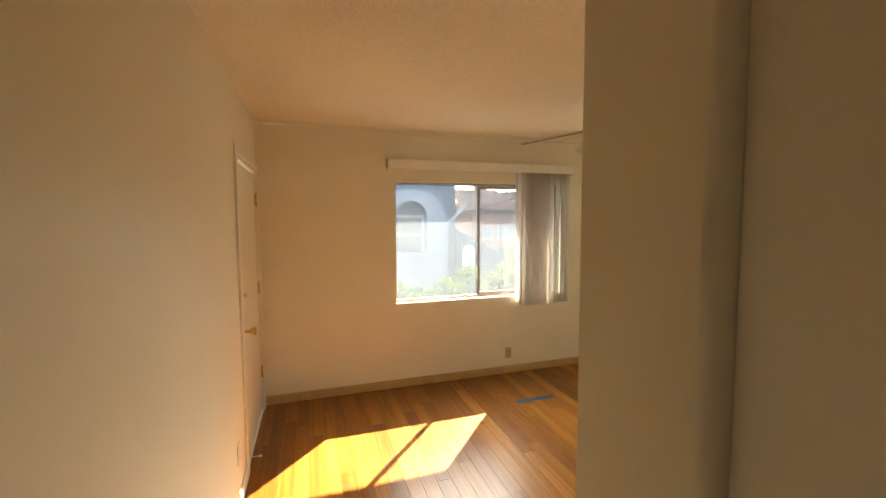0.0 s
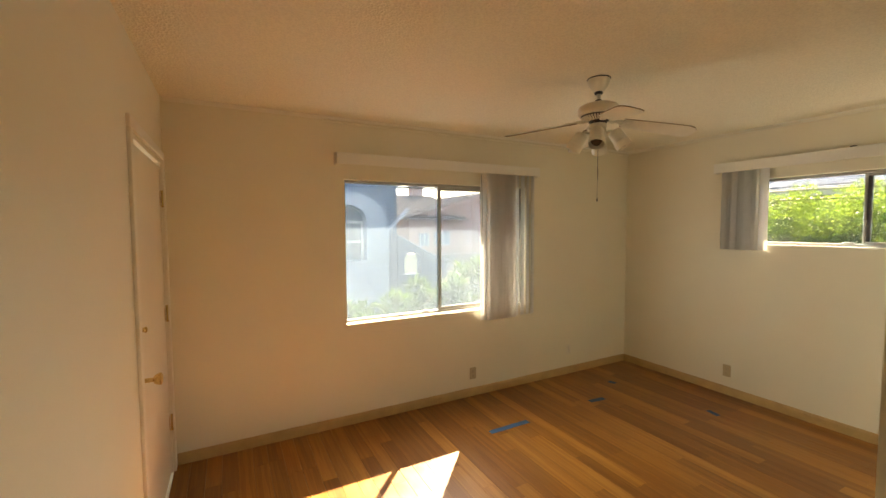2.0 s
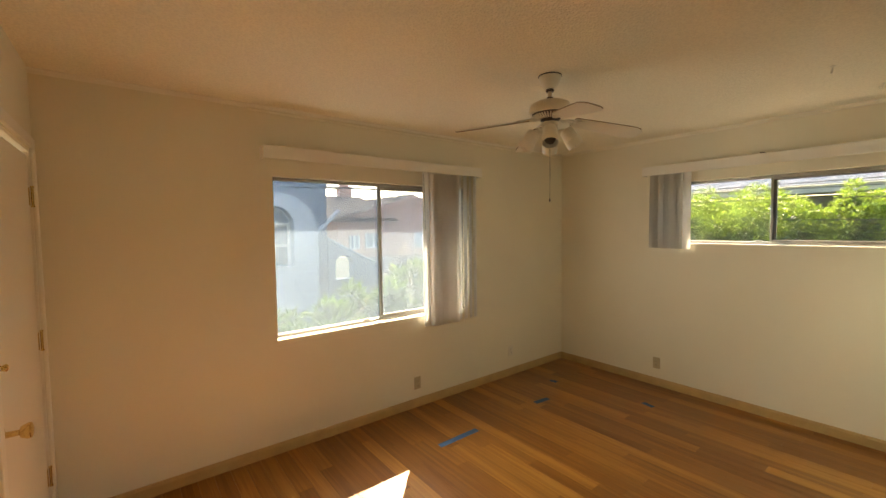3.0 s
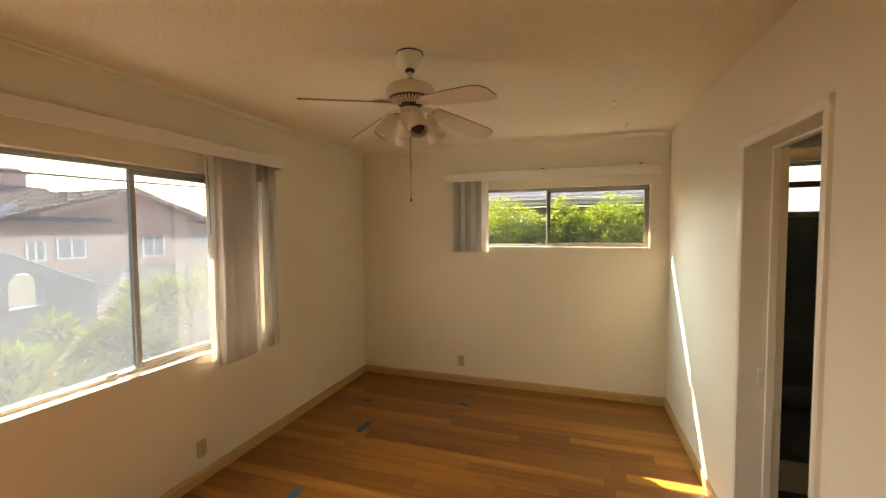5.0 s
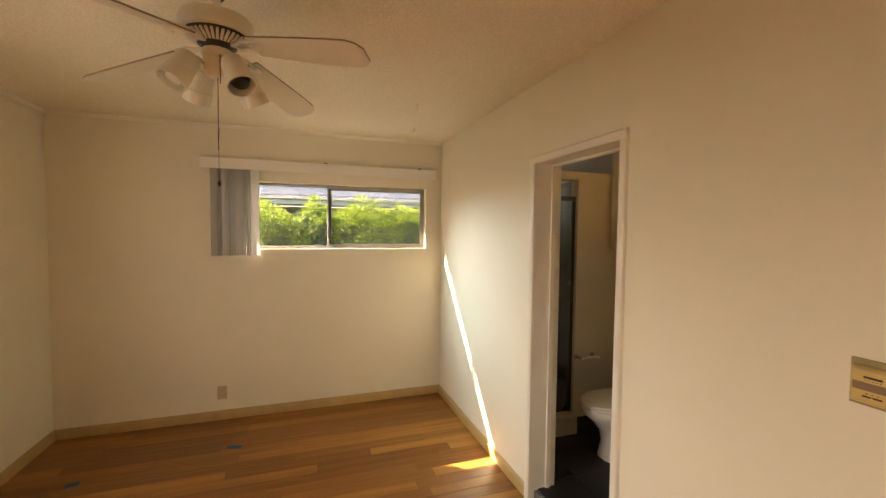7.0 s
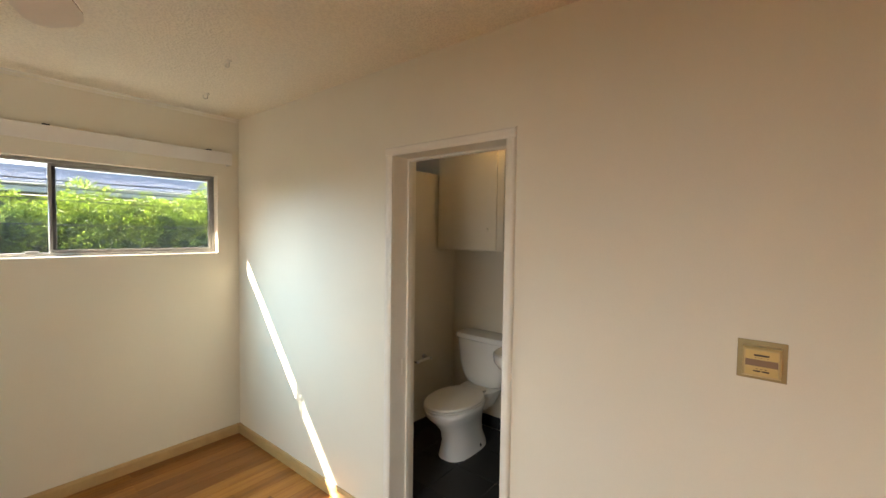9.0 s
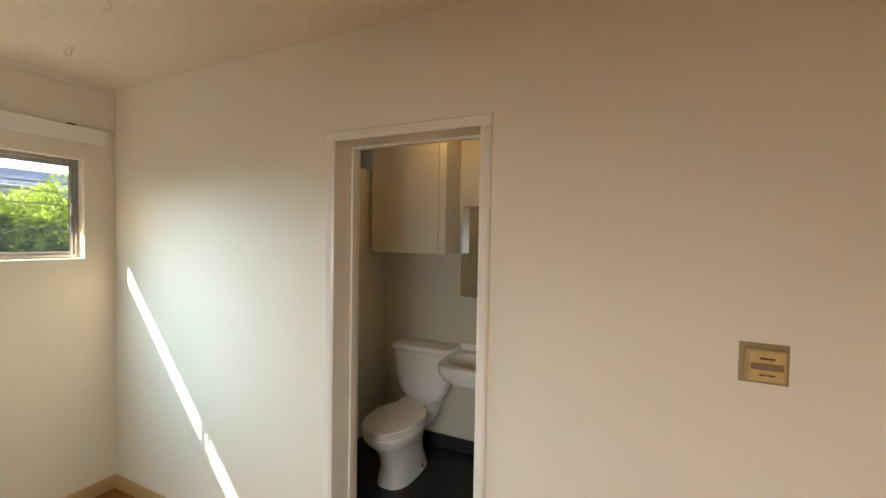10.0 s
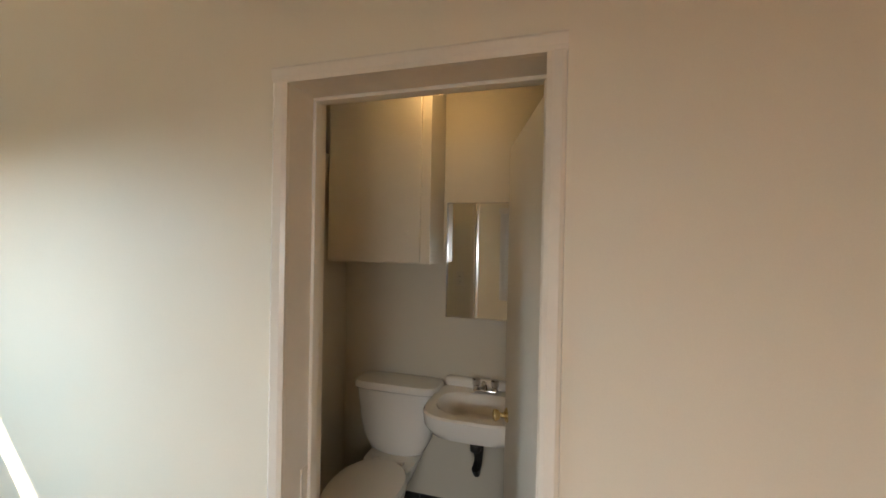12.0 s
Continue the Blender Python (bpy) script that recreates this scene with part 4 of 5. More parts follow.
sink = thing("sink", (2.058, BACK, 0.03), "cream wall-hung bathroom sink with chrome taps", "sink")
bm = bmesh.new()
loft(bm, [oval(0, 0.20, 0.665, 0.17, 0.17, 3, front=0.18), oval(0, 0.215, 0.695, 0.232, 0.21, 3.4, front=0.25), oval(0, 0.22, 0.735, 0.25, 0.215, 3.8, front=0.268), oval(0, 0.22, 0.790, 0.254, 0.218, 3.8, front=0.274), oval(0, 0.22, 0.800, 0.247, 0.212, 3.8, front=0.266),
          oval(0, 0.245, 0.797, 0.205, 0.125, 2.8, front=0.185), oval(0, 0.25, 0.775, 0.19, 0.115, 2.6, front=0.17), oval(0, 0.25, 0.71, 0.13, 0.08, 2.3, front=0.12), oval(0, 0.25, 0.695, 0.03, 0.03, 2)])
part("basin", bm, CERAMIC, sink, "", True)
bm = bmesh.new()
box(bm, -0.235, 0.001, 0.79, 0.235, 0.055, 0.845, bevel=0.014, seg=3)
part("backsplash", bm, CERAMIC, sink, "", True)
bm = bmesh.new()
box(bm, -0.062, 0.075, 0.80, 0.062, 0.115, 0.815, bevel=0.006)
tube(bm, [(0, 0.10, 0.81), (0, 0.105, 0.845), (0, 0.14, 0.862), (0, 0.185, 0.852), (0, 0.19, 0.842)], 0.0105, 10)
faucet = part("faucet", bm, CHROME, sink, "chrome faucet", True)
for x in (-0.05, 0.05):
    bm = bmesh.new()
    turned(bm, [(0.018, 0.812), (0.016, 0.83), (0.021, 0.836), (0.023, 0.862), (0.018, 0.870), (0.006, 0.872)], 8, (x, 0.095))
    part("tap_handle", bm, CHROME, faucet, "fluted clear tap handle")
bm = bmesh.new()
turned(bm, [(0.026, 0.69), (0.024, 0.665), (0.018, 0.655), (0.018, 0.55)], 16, (0.02, 0.22))
tube(bm, [(0.02, 0.22, 0.56), (0.02, 0.22, 0.45), (0.02, 0.19, 0.415), (0.02, 0.14, 0.44), (0.02, 0.10, 0.51), (0.02, 0.01, 0.51)], 0.019, 12)
turned(bm, [(0.027, 0.575), (0.029, 0.57), (0.029, 0.548), (0.025, 0.543)], 12, (0.02, 0.22))
part("drain_trap", bm, DARK_METAL, sink, "black plastic drain trap", True)

mc = thing("medicine_cabinet", (2.10, BACK, 1.52), "mirrored medicine cabinet with a thin metal frame", "mirror cabinet")
part("body", boxed(-0.205, 0.0, -0.32, 0.205, 0.028, 0.32), CHROME, mc)
part("mirror", boxed(-0.199, 0.0285, -0.314, 0.199, 0.0325, 0.314), MIRROR, mc, "clear mirror glass")
for b in ((-0.205, -0.32, 0.205, -0.313), (-0.205, 0.313, 0.205, 0.32), (-0.205, -0.313, -0.198, 0.313), (0.198, -0.313, 0.205, 0.313)):
    part("frame_strip", boxed(b[0], 0.0285, b[1], b[2], 0.036, b[3], bevel=0.001, seg=1), CHROME, mc)

wc = thing("wall_cabinet", (2.332, BACK, 1.502), "cream painted wall cabinet reaching the ceiling", "cabinet")
W = PX - 2.332 - 0.025
part("body", boxed(0.0, 0.001, 0.0, W, 0.248, ZC - 0.022 - 1.502, bevel=0.002), CABINET, wc)
door = part("cabinet_door", boxed(0.048, 0.2495, 0.006, W - 0.010, 0.268, ZC - 0.04 - 1.502, bevel=0.004), CABINET, wc)
bm = bmesh.new()
turned(bm, [(0.006, 0), (0.006, 0.012), (0.014, 0.018), (0.013, 0.024), (0.004, 0.026)], 16)
moved(bm, Matrix.Translation((0.115, 0.268, 0.16)) @ pose(0, 0, 0, -90, 0, 0))
part("cabinet_knob", bm, CABINET, door, "small painted knob", True)

bl = thing("ceiling_lamp", (2.25, -0.03, ZC - 0.02), "lit round glass ceiling lamp in the bathroom", "lamp")
part("lamp_base", turned(bmesh.new(), [(0.09, 0.0), (0.09, -0.025), (0.075, -0.03)], 32), CHROME, bl, "", True)
part("glass_bowl", turned(bmesh.new(), [(0.075, -0.03), (0.105, -0.055), (0.112, -0.095), (0.095, -0.14), (0.055, -0.160), (0.01, -0.168)], 32), LAMP_GLOW, bl, "warm glowing glass bowl", True)

tp = thing("toilet_paper_holder", (PX, 0.01, 0.655), "empty chrome toilet paper holder on the partition", "paper holder")
for y in (-0.075, 0.075):
    bm = bmesh.new()
    turned(bm, [(0.02, 0.0), (0.02, 0.005), (0.009, 0.009), (0.008, 0.07), (0.011, 0.075), (0.009, 0.08)], 16)
    moved(bm, Matrix.Translation((0, y, 0)) @ pose(0, 0, 0, 0, -90, 0))
    part("post", bm, CHROME, tp, "", True)
part("roller", tube(bmesh.new(), [(-0.065, -0.07, 0), (-0.065, 0.07, 0)], 0.011, 12), OUTLET_WHITE, tp, "white plastic roller", True)

# shower: kerb, framed glass door, drain cover
sh = thing("shower_enclosure", (0, 0, 0), "framed glass shower door on a cream kerb", "shower")
SX = PX + 0.04
part("kerb", boxed(PX - 0.065, 0.101, 0.0, PX + 0.11, YS - WT - 0.001, ZB + 0.14, bevel=0.012), CURB, sh, "cream shower kerb")
part("top_rail", boxed(SX - 0.018, 0.101, 1.875, SX + 0.018, YS - WT - 0.001, 1.91, bevel=0.003), DARK_METAL, sh)
part("side_channel", boxed(SX - 0.012, 0.101, ZB + 0.141, SX + 0.012, 0.124, 1.874, bevel=0.002), DARK_METAL, sh)
part("side_channel", boxed(SX - 0.012, YS - WT - 0.023, ZB + 0.141, SX + 0.012, YS - WT - 0.001, 1.874, bevel=0.002), DARK_METAL, sh)
part("glass_door", boxed(SX - 0.003, 0.125, ZB + 0.145, SX + 0.003, YS - WT - 0.024, 1.874), GLASS_S, sh, "clear shower glass")
part("door_pull", boxed(SX - 0.032, 0.14, 1.22, SX - 0.004, 0.155, 1.245, bevel=0.003), ALU, sh)
tagged(finish("floor_shower", boxed(PX + 0.11, BACK, -0.011, XE, YS - WT - 0.001, ZB + 0.03), CURB), "cream shower tray", "shower tray", kind="structure")


# ---- outdoors ----
def leaf_cloud(rng, blobs, count, size, thin=0.45, up=0.3):
    """Many single leaves scattered on and in lumpy clumps."""
    bm = bmesh.new()
    total = sum(b[3] ** 2 for b in blobs)
    for cx, cy, cz, r in blobs:
        for _ in range(int(count * r * r / total)):
            d = Vector((rng.gauss(0, 1), rng.gauss(0, 1), rng.gauss(0, 1) + up)).normalized()
            p = Vector((cx, cy, cz)) + d * r * (0.55 + 0.5 * rng.random() ** 0.6)
            ax = (d + Vector((rng.uniform(-1, 1), rng.uniform(-1, 1), rng.uniform(-0.6, 1))) * 0.8).normalized()
            sd = ax.cross(Vector((rng.uniform(-1, 1), rng.uniform(-1, 1), rng.uniform(-1, 1)))).normalized()
            s = size * rng.uniform(0.6, 1.3)
            w = s * thin * 0.5
            a, b, c, e = p, p + ax * s * 0.45 + sd * w, p + ax * s, p + ax * s * 0.45 - sd * w
            bm.faces.new([bm.verts.new(q) for q in (a, b, c, e)])
    return bm


def shrub(at, height, spread, rng, count, leaf_size, material, label, thin=0.45, inner=None, lumps=26, depth=1.5, drop=0.0, fill=0.5, fall=0.22, uneven=0.1):
    """Woody shrub: tapered stems from the ground, clumped crown of leaves."""
    s = thing("shrub", (at[0], at[1], GROUND), label, "shrub", "shrubs outside the windows")
    bm = bmesh.new()
    tips = []
    for i in range(6):
        a = rng.uniform(0, 6.28)
        r = spread * rng.uniform(0.2, 0.75)
        tip = Vector((math.cos(a) * r, math.sin(a) * r, height * rng.uniform(0.7, 0.92)))
        mid = Vector((tip.x * 0.35, tip.y * 0.35, tip.z * 0.5))
        tube(bm, [(0.05 * math.cos(a), 0.05 * math.sin(a), 0), mid, tip], [0.05, 0.03, 0.01], 7)
        tips.append(tip)
    part("stems", bm, BARK, s, "", True)
    blobs = []
    for i in range(lumps):
        a = rng.uniform(0, 6.28)
        r = spread * math.sqrt(rng.random())
        top = height * (1.0 - fall * (r / spread) ** 2) * rng.uniform(1.0 - uneven, 1.0)
        z = top - rng.random() ** 1.3 * depth
        blobs.append((math.cos(a) * r, math.sin(a) * r, z - 0.1, rng.uniform(0.14, 0.30) * spread))
    part("crown", leaf_cloud(rng, blobs, count, leaf_size, thin), material, s)
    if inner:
        # Darker-coloured leaves below the crown stand for its shaded underside.
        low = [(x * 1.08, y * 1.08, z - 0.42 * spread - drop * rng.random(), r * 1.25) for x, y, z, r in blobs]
        part("inner_leaves", leaf_cloud(rng, low, int(count * fill), leaf_size, thin), inner, s, "inner foliage with its shade put into a darker green")
    return s


rng = random.Random(11)
# shrubs below the large window
for x, y, top, sp in ((0.5, 6.1, 0.60, 0.6), (1.2, 6.3, 0.72, 0.55), (1.9, 6.0, 0.66, 0.6), (2.55, 6.3, 0.80, 0.6), (3.2, 6.2, 0.92, 0.65), (3.9, 6.4, 1.22, 0.75), (4.7, 6.5, 1.34, 0.85), (5.5, 6.9, 1.42, 0.95)):
    shrub((x, y), top - GROUND, sp, rng, 4200, 0.16, LEAF_MID, "leafy green shrub with pointed leaves", 0.32, LEAF_SHADED, 26, 1.2, 0.0, 0.6, 0.07, 0.05)
# bright shrubs beyond the high window
for x, y, top, sp in ((8.9, 4.35, 2.42, 0.72), (8.65, 3.16, 2.40, 0.70), (8.8, 2.42, 2.20, 0.55), (8.6, 1.84, 2.36, 0.40), (8.7, 1.02, 2.40, 0.64), (8.6, 0.22, 2.40, 0.50), (8.7, -0.55, 2.44, 0.56), (8.6, -1.4, 2.50, 0.60), (8.7, -2.3, 2.56, 0.66), (8.7, -3.3, 2.60, 0.70), (8.7, -4.4, 2.62, 0.72)):
    shrub((x, y), top - GROUND, sp, rng, 7000, 0.062, LEAF_LIME, "bright yellow-green dense shrub", 0.36, LEAF_SHADED, 80, 0.55, 1.2, 2.4, 0.085, 0.06)


def arched_panel(bm, x0, x1, z0, z1, arch, y0, y1, holes_seg=14, rounded=False):
    """Plate in the xz plane with an arched opening (hx0, hx1, hz0, spring height); arch top is a half round."""
    hx0, hx1, hz0, hz1 = arch
    r = (hx1 - hx0) / 2
    cx = (hx0 + hx1) / 2
    ring = [(hx0, hz0)] + [(cx - r * math.cos(math.pi * i / holes_seg), hz1 + r * math.sin(math.pi * i / holes_seg)) for i in range(holes_seg + 1)] + [(hx1, hz0)]
    outer = []
    for x, z in ring:
        if z <= hz0 + 1e-6:
            outer.append((x0 if x < cx else x1, z0))
        else:
            t = (x - hx0) / (hx1 - hx0)
            if z <= hz1 + 1e-6:
                outer.append((x0 if x < cx else x1, z))
            else:
                c = max(-1.0, min(1.0, (x - cx) / r))
                outer.append((cx + (x1 - x0) / 2 * c, hz1 + (z1 - hz1) * math.sqrt(1 - c * c)) if rounded else (x0 + (x1 - x0) * t, z1))
    k = len(ring)
    vs = [[bm.verts.new((x, y, z)) for x, z in loop] for y in (y0, y1) for loop in (ring, outer)]
    for i in range(k - 1):
        bm.faces.new((vs[0][i], vs[0][i + 1], vs[1][i + 1], vs[1][i]))
        bm.faces.new((vs[2][i], vs[3][i], vs[3][i + 1], vs[2][i + 1]))
        bm.faces.new((vs[0][i], vs[2][i], vs[2][i + 1], vs[0][i + 1]))
        bm.faces.new((vs[1][i], vs[1][i + 1], vs[3][i + 1], vs[3][i]))
    for i in (0, k - 1):
        bm.faces.new((vs[0][i], vs[1][i], vs[3][i], vs[2][i]))
    bm.faces.new((vs[0][0], vs[0][-1], vs[2][-1], vs[2][0]))
    bm.faces.new((vs[0][0], vs[1][0], vs[1][-1], vs[0][-1]))
    bm.faces.new((vs[2][0], vs[2][-1], vs[3][-1], vs[3][0]))
    bm.faces.new((vs[1][0], vs[3][0], vs[3][-1], vs[1][-1]))
    bmesh.ops.recalc_face_normals(bm, faces=bm.faces[:])
    return bm


# grey neighbour with an arched bay and a sloping garden wall
GY = 9.0
gh = thing("grey_house", (0, GY, GROUND), "grey stucco house with a white arched window surround", "house")


def gz(z):
    return z - GROUND


part("wall", boxed(-9.0, 0.0, 0.0, 3.20, 7.0, gz(2.46)), STUCCO_GREY, gh)
part("parapet", boxed(-9.1, -0.03, gz(2.46), 3.23, 7.1, gz(2.62), bevel=0.02), STUCCO_GREY, gh)
bm = bmesh.new()
arched_panel(bm, 1.30, 2.86, gz(0.25), gz(2.32), (1.72, 2.42, gz(0.95), gz(1.72)), -0.34, -0.002, 20, True)
part("arched_surround", bm, STUCCO_WHITE, gh, "white stucco arched surround")
part("bay_base", boxed(1.30, -0.34, gz(0.02), 2.86, -0.002, gz(0.25)), STUCCO_WHITE, gh)
gw = part("window", boxed(1.70, -0.06, gz(0.93), 2.44, -0.03, gz(2.10)), PANE_FAR, gh)
for b in ((1.72, gz(1.70), 2.42, gz(1.76)), (1.72, gz(1.30), 2.42, gz(1.35)), (1.72, gz(0.95), 1.77, gz(1.70)), (2.37, gz(0.95), 2.42, gz(1.70))):
    part("window_frame", boxed(b[0], -0.10, b[1], b[2], -0.062, b[3]), FRAME_WHITE, gw)
bm = bmesh.new()
tube(bm, [(3.55, 0.2, gz(2.02)), (2.95, -0.07, gz(1.55)), (2.93, -0.09, gz(1.40)), (2.93, -0.09, gz(-0.55)), (2.75, -0.09, gz(-0.7))], 0.045, 8)
part("downpipe", bm, STUCCO_WHITE, gh, "white rain pipe")
gw_wall = thing("garden_wall", (0, GY, GROUND), "grey stucco sloping wall with an arched opening", "wall")
bm = bmesh.new()
arched_panel(bm, 3.21, 3.84, gz(-2.9), gz(1.085), (3.37, 3.79, gz(0.56), gz(0.865)), 0.0, 0.25)
loft(bm, [[(3.21, y, gz(1.086)), (3.84, y, gz(1.086)), (3.21, y, gz(1.43))] for y in (0.0, 0.25)])
loft(bm, [[(3.841, y, gz(-2.9)), (4.44, y, gz(-2.9)), (4.44, y, gz(0.776)), (3.841, y, gz(1.085))] for y in (0.0, 0.25)])
part("panel", bm, STUCCO_GREY, gw_wall)
part("coping", loft(bmesh.new(), [[(3.205, y, gz(1.432)), (4.45, y, gz(0.775)), (4.45, y, gz(0.80)), (3.205, y, gz(1.462))] for y in (-0.02, 0.27)]), STUCCO_WHITE, gw_wall, "pale coping along the slope")


# This face gets no sun; its bright cream stands in for sunlight.
yard = thing("yard_wall", (4.55, 11.0, GROUND), "cream yard wall behind the arched opening, coloured bright as if sunlit", "wall")
part("panel", boxed(-0.42, 0.0, 0.0, 0.36, 0.18, gz(0.84), bevel=0.01), STUCCO_SUNLIT, yard)
part("cap", boxed(-0.44, -0.03, gz(0.84), 0.38, 0.21, gz(0.88), bevel=0.008), STUCCO_SUNLIT, yard)


def far_window(parent, x0, x1, z0, z1, y):
    w = part("window", boxed(x0, y - 0.05, z0, x1, y - 0.01, z1), PANE_FAR, parent)
    part("window_frame", boxed(x0 - 0.07, y - 0.08, z0 - 0.07, x1 + 0.07, y - 0.052, z0), STUCCO_PINK, w)
    part("window_frame", boxed(x0 - 0.07, y - 0.08, z1, x1 + 0.07, y - 0.052, z1 + 0.07), STUCCO_PINK, w)
    for a in (x0, (x0 + x1) / 2 - 0.025, x1 - 0.05):
        part("mullion", boxed(a, y - 0.07, z0, a + 0.05, y - 0.052, z1), FRAME_WHITE, w)
    part("sash", boxed(x0 + 0.05, y - 0.066, z0, x1 - 0.05, y - 0.053, z0 + 0.05), FRAME_WHITE, w)
    return w


def tiled_slope(parent, quad, rows, cols, name="roof", material=ROOF_TILE):
    """Roof slope with courses of tiles, each course lapping the next."""
    a, b, c, d = [Vector(q) for q in quad]      # eave left, eave right, ridge right, ridge left
    n = (b - a).cross(d - a).normalized()
    if n.z < 0:
        n = -n
    bm = bmesh.new()
    for r in range(rows):
        t0, t1 = r / rows, min(1.0, (r + 1.15) / rows)
        p0, q0, p1, q1 = a.lerp(d, t0), b.lerp(c, t0), a.lerp(d, t1), b.lerp(c, t1)
        for k in range(cols):
            u0, u1 = k / cols, (k + 0.86) / cols
            lift = 0.055 + 0.02 * math.sin(k * 2.3 + r)
            lo = [p0.lerp(q0, u0), p0.lerp(q0, u1), p1.lerp(q1, u1), p1.lerp(q1, u0)]
            vs = [bm.verts.new(lo[0] + n * lift), bm.verts.new(lo[1] + n * lift), bm.verts.new(lo[2] + n * 0.01), bm.verts.new(lo[3] + n * 0.01)]
            ft = [bm.verts.new(lo[0]), bm.verts.new(lo[1])]
            bm.faces.new(vs)
            bm.faces.new((ft[0], ft[1], vs[1], vs[0]))
    bm.faces.new([bm.verts.new(q) for q in (a, b, c, d)])
    ob = part(name, bm, material, parent, "tiled roof slope")
    ob["kind"] = "stuff"
    return ob


# pink house across the way
PY = 16.0
ph = thing("pink_house", (-0.12, PY, GROUND + 0.10), "pink stucco house with a brown tiled roof", "house")
part("wall", loft(bmesh.new(), [[(6.6, y, 0.0), (14.5, y, 0.0), (14.5, y, gz(1.95)), (13.0, y, gz(1.951)), (9.9, y, gz(2.9)), (8.2, y, gz(2.36)), (6.6, y, gz(1.95))] for y in (0.0, 6.0)]), STUCCO_PINK, ph)
part("annex", boxed(4.6, 0.2, 0.0, 6.59, 4.0, gz(0.9)), STUCCO_CREAM, ph, "cream stucco annex")
tiled_slope(ph, ((5.9, -0.5, gz(1.75)), (9.9, -0.5, gz(1.75) + 1.2), (9.9, 8.0, gz(1.75) + 1.2), (5.9, 8.0, gz(1.75))), 14, 12, "gable_roof")
bm = bmesh.new()
tiled_slope(ph, ((6.2, -0.45, gz(1.78)), (9.2, -0.45, gz(1.78)), (9.2, 3.2, gz(3.05)), (6.6, 3.2, gz(3.05))), 16, 30)
tiled_slope(ph, ((9.9, -0.3, gz(2.95)), (9.9, 8.0, gz(2.95)), (13.2, 8.0, gz(1.85)), (13.2, -0.3, gz(1.85))), 14, 14)
tiled_slope(ph, ((10.8, 2.0, gz(1.95)), (15.0, 2.0, gz(1.95)), (15.0, 6.0, gz(3.2)), (11.5, 6.0, gz(3.2))), 14, 24)
part("bargeboard", loft(bmesh.new(), [[(9.9, y, gz(2.98)), (13.25, y, gz(1.84)), (13.25, y, gz(1.70)), (9.9, y, gz(2.83))] for y in (-0.32, -0.26)]), STUCCO_PINK, ph)
part("bargeboard", loft(bmesh.new(), [[(9.9, y, gz(2.98)), (7.2, y, gz(2.05)), (7.2, y, gz(1.93)), (9.9, y, gz(2.83))] for y in (-0.52, -0.46)]), STUCCO_PINK, ph)
for x0, x1, z0, z1 in ((7.05, 7.5, 0.70, 1.25), (7.75, 8.5, 0.72, 1.32), (10.2, 11.0, 0.62, 1.35), (12.3, 12.75, 0.95, 1.35)):
    far_window(ph, x0, x1, gz(z0), gz(z1), 0.0)
bm = boxed(8.1, 3.0, gz(2.7), 8.65, 3.5, gz(3.42))
box(bm, 8.02, 2.92, gz(3.42), 8.73, 3.58, gz(3.52))
box(bm, 8.18, 3.08, gz(3.52), 8.57, 3.42, gz(3.62))
part("chimney", bm, STUCCO_PINK, ph, "pink stucco chimney")
ls = thing("garage", (0, 12.5, GROUND), "low cream garage with a pale tiled roof", "garage")
part("wall", boxed(5.9, 0.0, 0.0, 12.5, 3.2, gz(-0.35)), STUCCO_CREAM, ls)
# No hole here: a dark panel stands for the shade inside the opening.
part("dark_opening_panel", boxed(6.3, -0.03, 0.0, 8.3, -0.002, gz(-0.75)), PANE_FAR, ls, "dark panel standing for the shaded garage opening")
tiled_slope(ls, ((5.5, -0.4, gz(-0.42)), (12.8, -0.4, gz(-0.42)), (12.8, 3.2, gz(0.45)), (5.5, 3.2, gz(0.45))), 20, 50, "roof", ROOF_PALE)

# grey-roofed house beyond the high window
eh = thing("neighbour_house", (11.0, 0, GROUND), "olive grey house with a pale fascia and grey roof", "house")
part("wall", boxed(0.0, -7.0, 0.0, 6.0, 9.0, gz(2.16)), SIDING, eh)
for i in range(24):
    z = gz(-0.2) + i * 0.1
    part("siding_board", boxed(-0.02, -7.0, z, -0.001, 9.0, z + 0.088, bevel=0), SIDING, eh)
part("fascia", boxed(-0.55, -7.4, gz(2.22), -0.50, 9.4, gz(2.36)), FASCIA, eh, "pale grey fascia board")
part("soffit", boxed(-0.50, -7.4, gz(2.20), 0.0, 9.4, gz(2.23)), SIDING, eh)
for i in range(20):
    x0, z0 = -0.62 + i * 0.30, gz(2.36) + i * 0.045
    part("roof_course", loft(bmesh.new(), [[(x0, y, z0), (x0 + 0.36, y, z0 + 0.054), (x0 + 0.36, y, z0 + 0.066), (x0, y, z0 + 0.03)] for y in (-7.4, 9.4)]), ROOF_GREY, eh)

# overhead lines
def cable(name, points, r, label):
    c = thing(name, (0, 0, 0), label, "cable", "overhead cables")
    a, b, sag = points
    a, b = Vector(a), Vector(b)
    pts = [a.lerp(b, i / 16) - Vector((0, 0, sag * 4 * (i / 16) * (1 - i / 16))) for i in range(17)]
    part("line", tube(bmesh.new(), pts, r, 6), WIRE, c)


cable("cable", ((-8, 8.2, 2.75), (16, 12.5, 3.55), 0.25), 0.020, "thin dark overhead cable")
cable("cable", ((-8, 8.3, 2.55), (16, 12.3, 3.25), 0.28), 0.024, "thin dark overhead cable")
cable("cable", ((-8, 8.1, 2.95), (16, 11.3, 4.0), 0.22), 0.018, "thin dark overhead cable")
cable("cable", ((8.1, -9, 1.88), (8.1, 12, 2.20), 0.05), 0.007, "thin dark overhead cable")
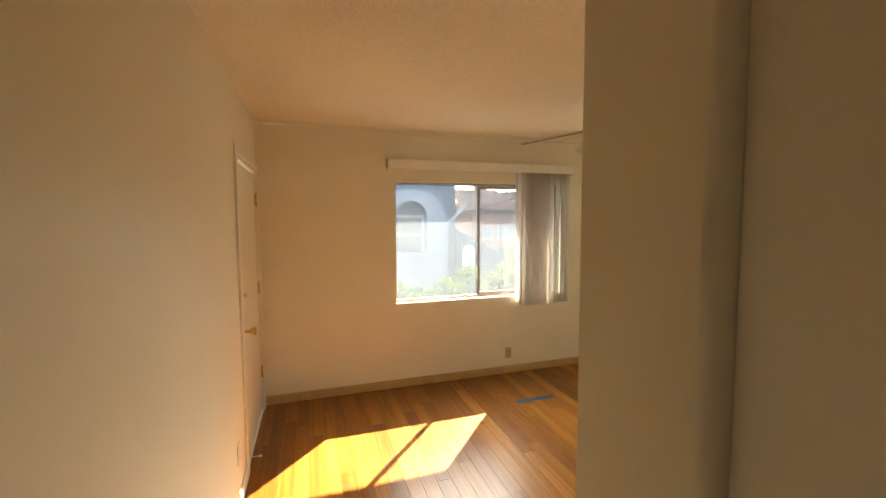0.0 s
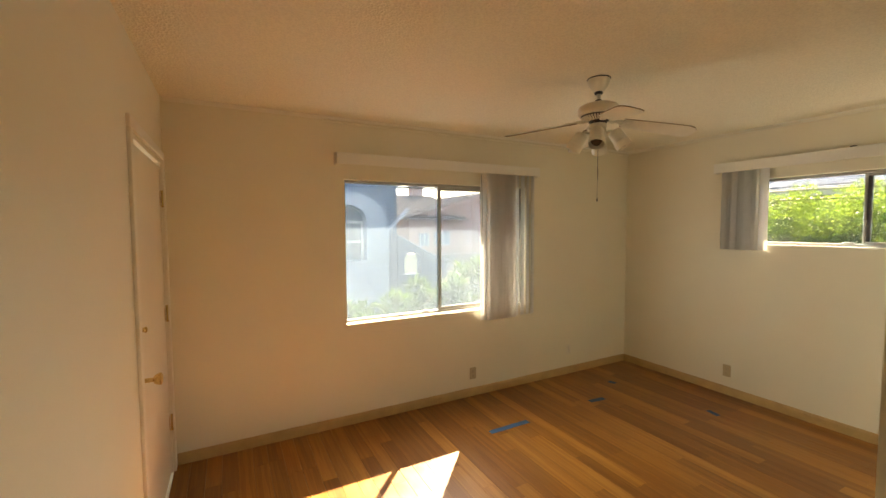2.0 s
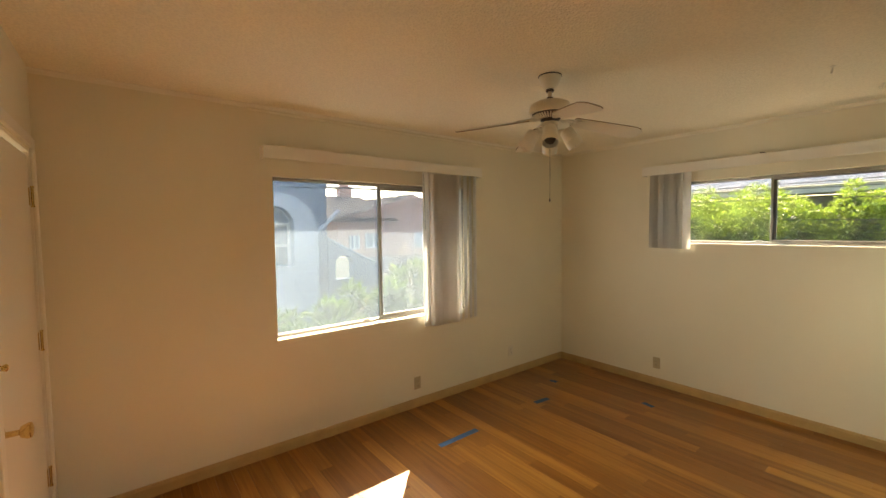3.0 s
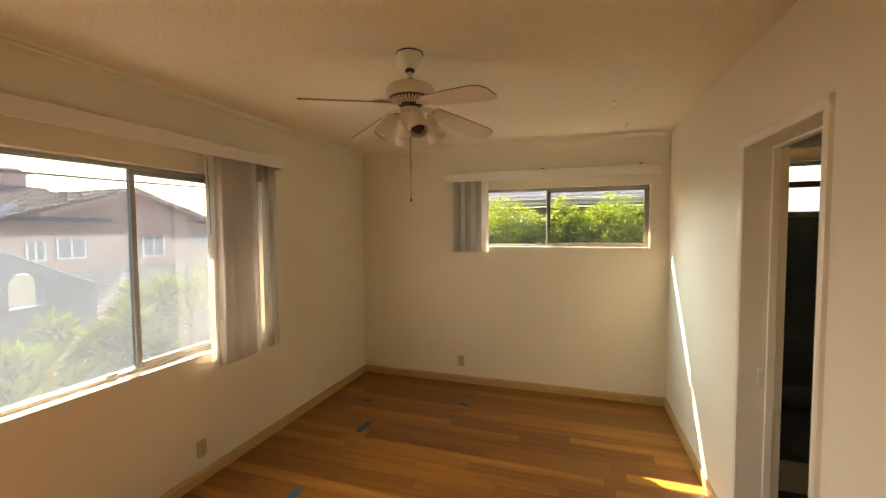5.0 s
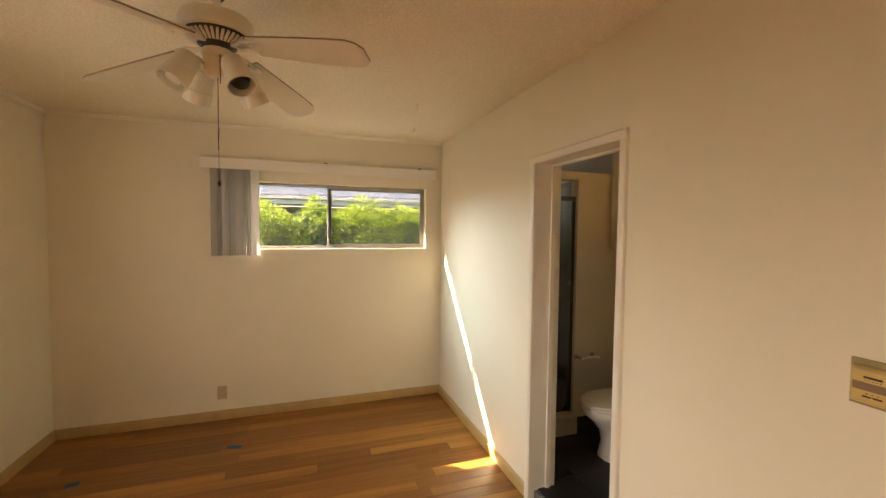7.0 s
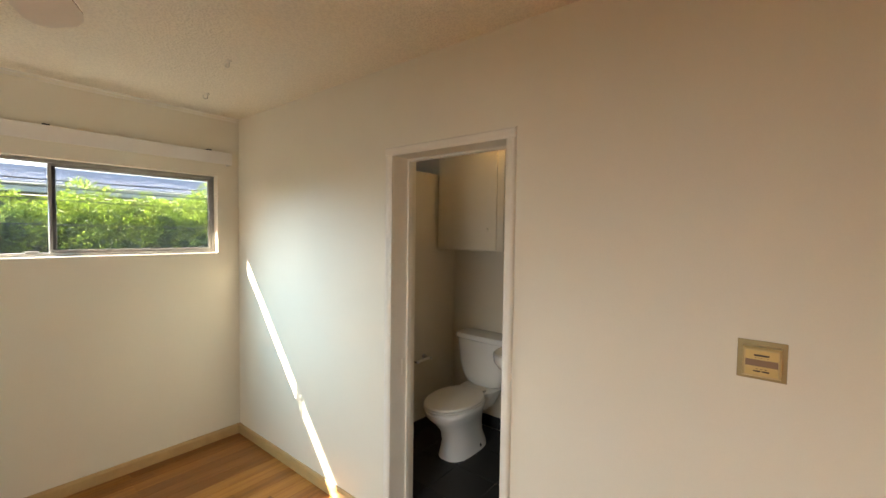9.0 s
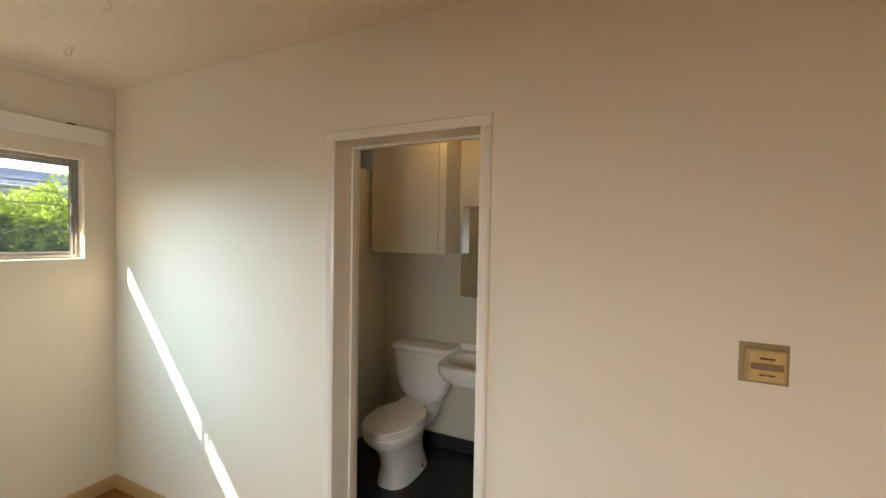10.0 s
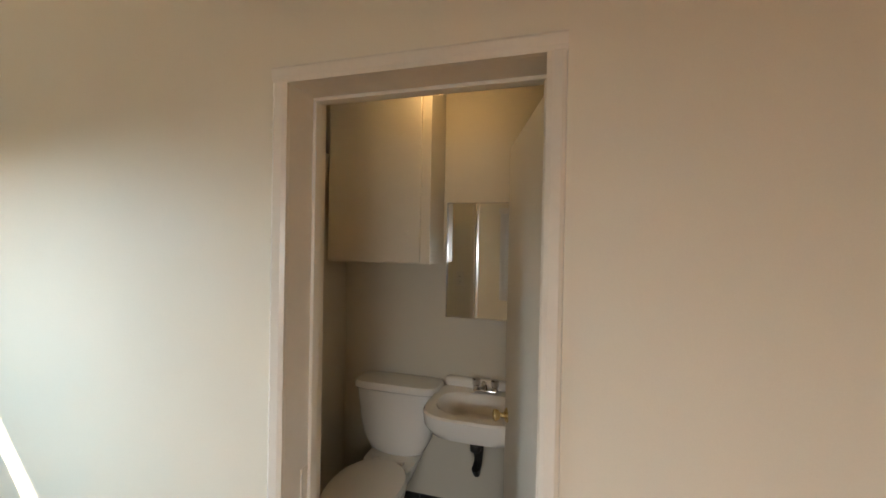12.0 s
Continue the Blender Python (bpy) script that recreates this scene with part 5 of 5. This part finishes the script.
cable("cable", ((8.1, -9, 1.56), (8.1, 12, 1.88), 0.05), 0.007, "thin dark overhead cable")
cable("cable", ((8.1, -9, 2.06), (8.1, 12, 2.34), 0.05), 0.007, "thin dark overhead cable")
cable("cable", ((9.6, -9, 2.46), (9.4, 12, 2.36), 0.05), 0.010, "thin dark overhead cable")

# ---- floor boards and tiles ----
def plank_mesh(w, length):
    bm = bmesh.new()
    e = 0.0012
    prof = [(0.0004, -0.010), (0.0004, -e), (e, 0.0), (w - e, 0.0), (w - 0.0004, -e), (w - 0.0004, -0.010)]
    loft(bm, [[(x, y, z) for x, z in prof] for y in (0.0004, length - 0.0004)])
    me = bpy.data.meshes.new("plank")
    bm.to_mesh(me)
    bm.free()
    me.materials.append(BAMBOO)
    return me


floor_ob = bpy.data.objects["floor"]
PW, PL = 0.0955, 0.96
meshes = {}
prng = random.Random(21)
row = 0
x = XW + 0.001
while x < XE - 0.005:
    w = round(min(PW, XE - x), 4)
    y = (-1.0 if x + w < HALL + 0.05 else YS - 0.03)
    first = round(prng.uniform(0.25, 0.96), 2)
    while y < YN - 0.01:
        ln = first or PL
        first = 0
        ln = round(min(ln, YN - y), 3)
        if (w, ln) not in meshes:
            meshes[(w, ln)] = plank_mesh(w, ln)
        ob = new("plank", meshes[(w, ln)])
        ob.location = (x, y, 0.0)
        ob.parent = floor_ob
        y += ln
    x += PW

bt = tagged(finish("floor_bathroom", boxed(1.5, BACK, -0.011, PX + 0.05, YS - 0.031, ZB - 0.003), GROUT), "dark slate tile floor of the bathroom", "floor", kind="structure")


def tile(parent, mesh, m):
    ob = new("tile", mesh)
    ob.parent = parent
    ob.matrix_world = m
    return ob


def tile_mesh(w, h, d, material):
    bm = boxed(0.002, 0.002, 0.0, w - 0.002, h - 0.002, d, bevel=0.0015, seg=1)
    me = bpy.data.meshes.new("tile")
    bm.to_mesh(me)
    bm.free()
    me.materials.append(material)
    return me


floor_tile = tile_mesh(0.305, 0.305, 0.007, TILE_DARK)
for i in range(5):
    for j in range(4):
        tile(bt, floor_tile, pose(1.5 + 0.305 * i + 0.02, BACK + 0.305 * j + 0.006, ZB - 0.003))
skirt = tagged(finish("baseboard_bathroom", boxed(1.55, BACK, ZB + 0.004, PX, BACK + 0.004, ZB + 0.10), GROUT), "dark slate tile skirting", "baseboard", kind="structure")
skirt_tile = tile_mesh(0.305, 0.098, 0.007, TILE_DARK)
for i in range(5):
    tile(skirt, skirt_tile, pose(1.53 + 0.305 * i, BACK + 0.003, ZB + 0.004, 90, 0, 0) @ Matrix.Scale(-1, 4, (0, 0, 1)))

# skirting along the partition
side = tagged(finish("baseboard_partition", boxed(PX - 0.004, BACK + 0.011, ZB + 0.004, PX, 0.099, ZB + 0.10), GROUT), "dark slate tile skirting", "baseboard", kind="structure")
for i in range(2):
    tile(side, tile_mesh(0.27, 0.098, 0.007, TILE_DARK), pose(PX - 0.003, 0.097 - 0.27 * i, ZB + 0.004, 90, 0, -90))

# tiled shower walls
st = tagged(finish("wall_shower_tiles", boxed(PX + 0.095, BACK, ZB + 0.03, XE - 0.001, BACK + 0.004, 2.14), GROUT), "dark grey tiled shower wall", "wall", kind="structure")
se_ = tagged(finish("wall_shower_tiles_east", boxed(XE - 0.004, BACK + 0.005, ZB + 0.03, XE, YS - WT - 0.002, 1.72), GROUT), "dark grey tiled shower wall under the window", "wall", kind="structure")
sp_ = tagged(finish("wall_shower_tiles_side", boxed(PX + 0.091, BACK + 0.005, ZB + 0.03, PX + 0.095, 0.098, 2.0), GROUT), "grey tiled side of the shower partition", "wall", kind="structure")
wt = tile_mesh(0.20, 0.20, 0.006, TILE_WALL)
for i in range(5):
    for j in range(10):
        tile(st, wt, pose(PX + 0.098 + 0.2 * i, BACK + 0.010, ZB + 0.035 + 0.2 * j, 90, 0, 0))
for i in range(6):
    for j in range(8):
        tile(se_, wt, pose(XE - 0.010, BACK + 0.015 + 0.2 * i, ZB + 0.035 + 0.2 * j, 90, 0, 90))
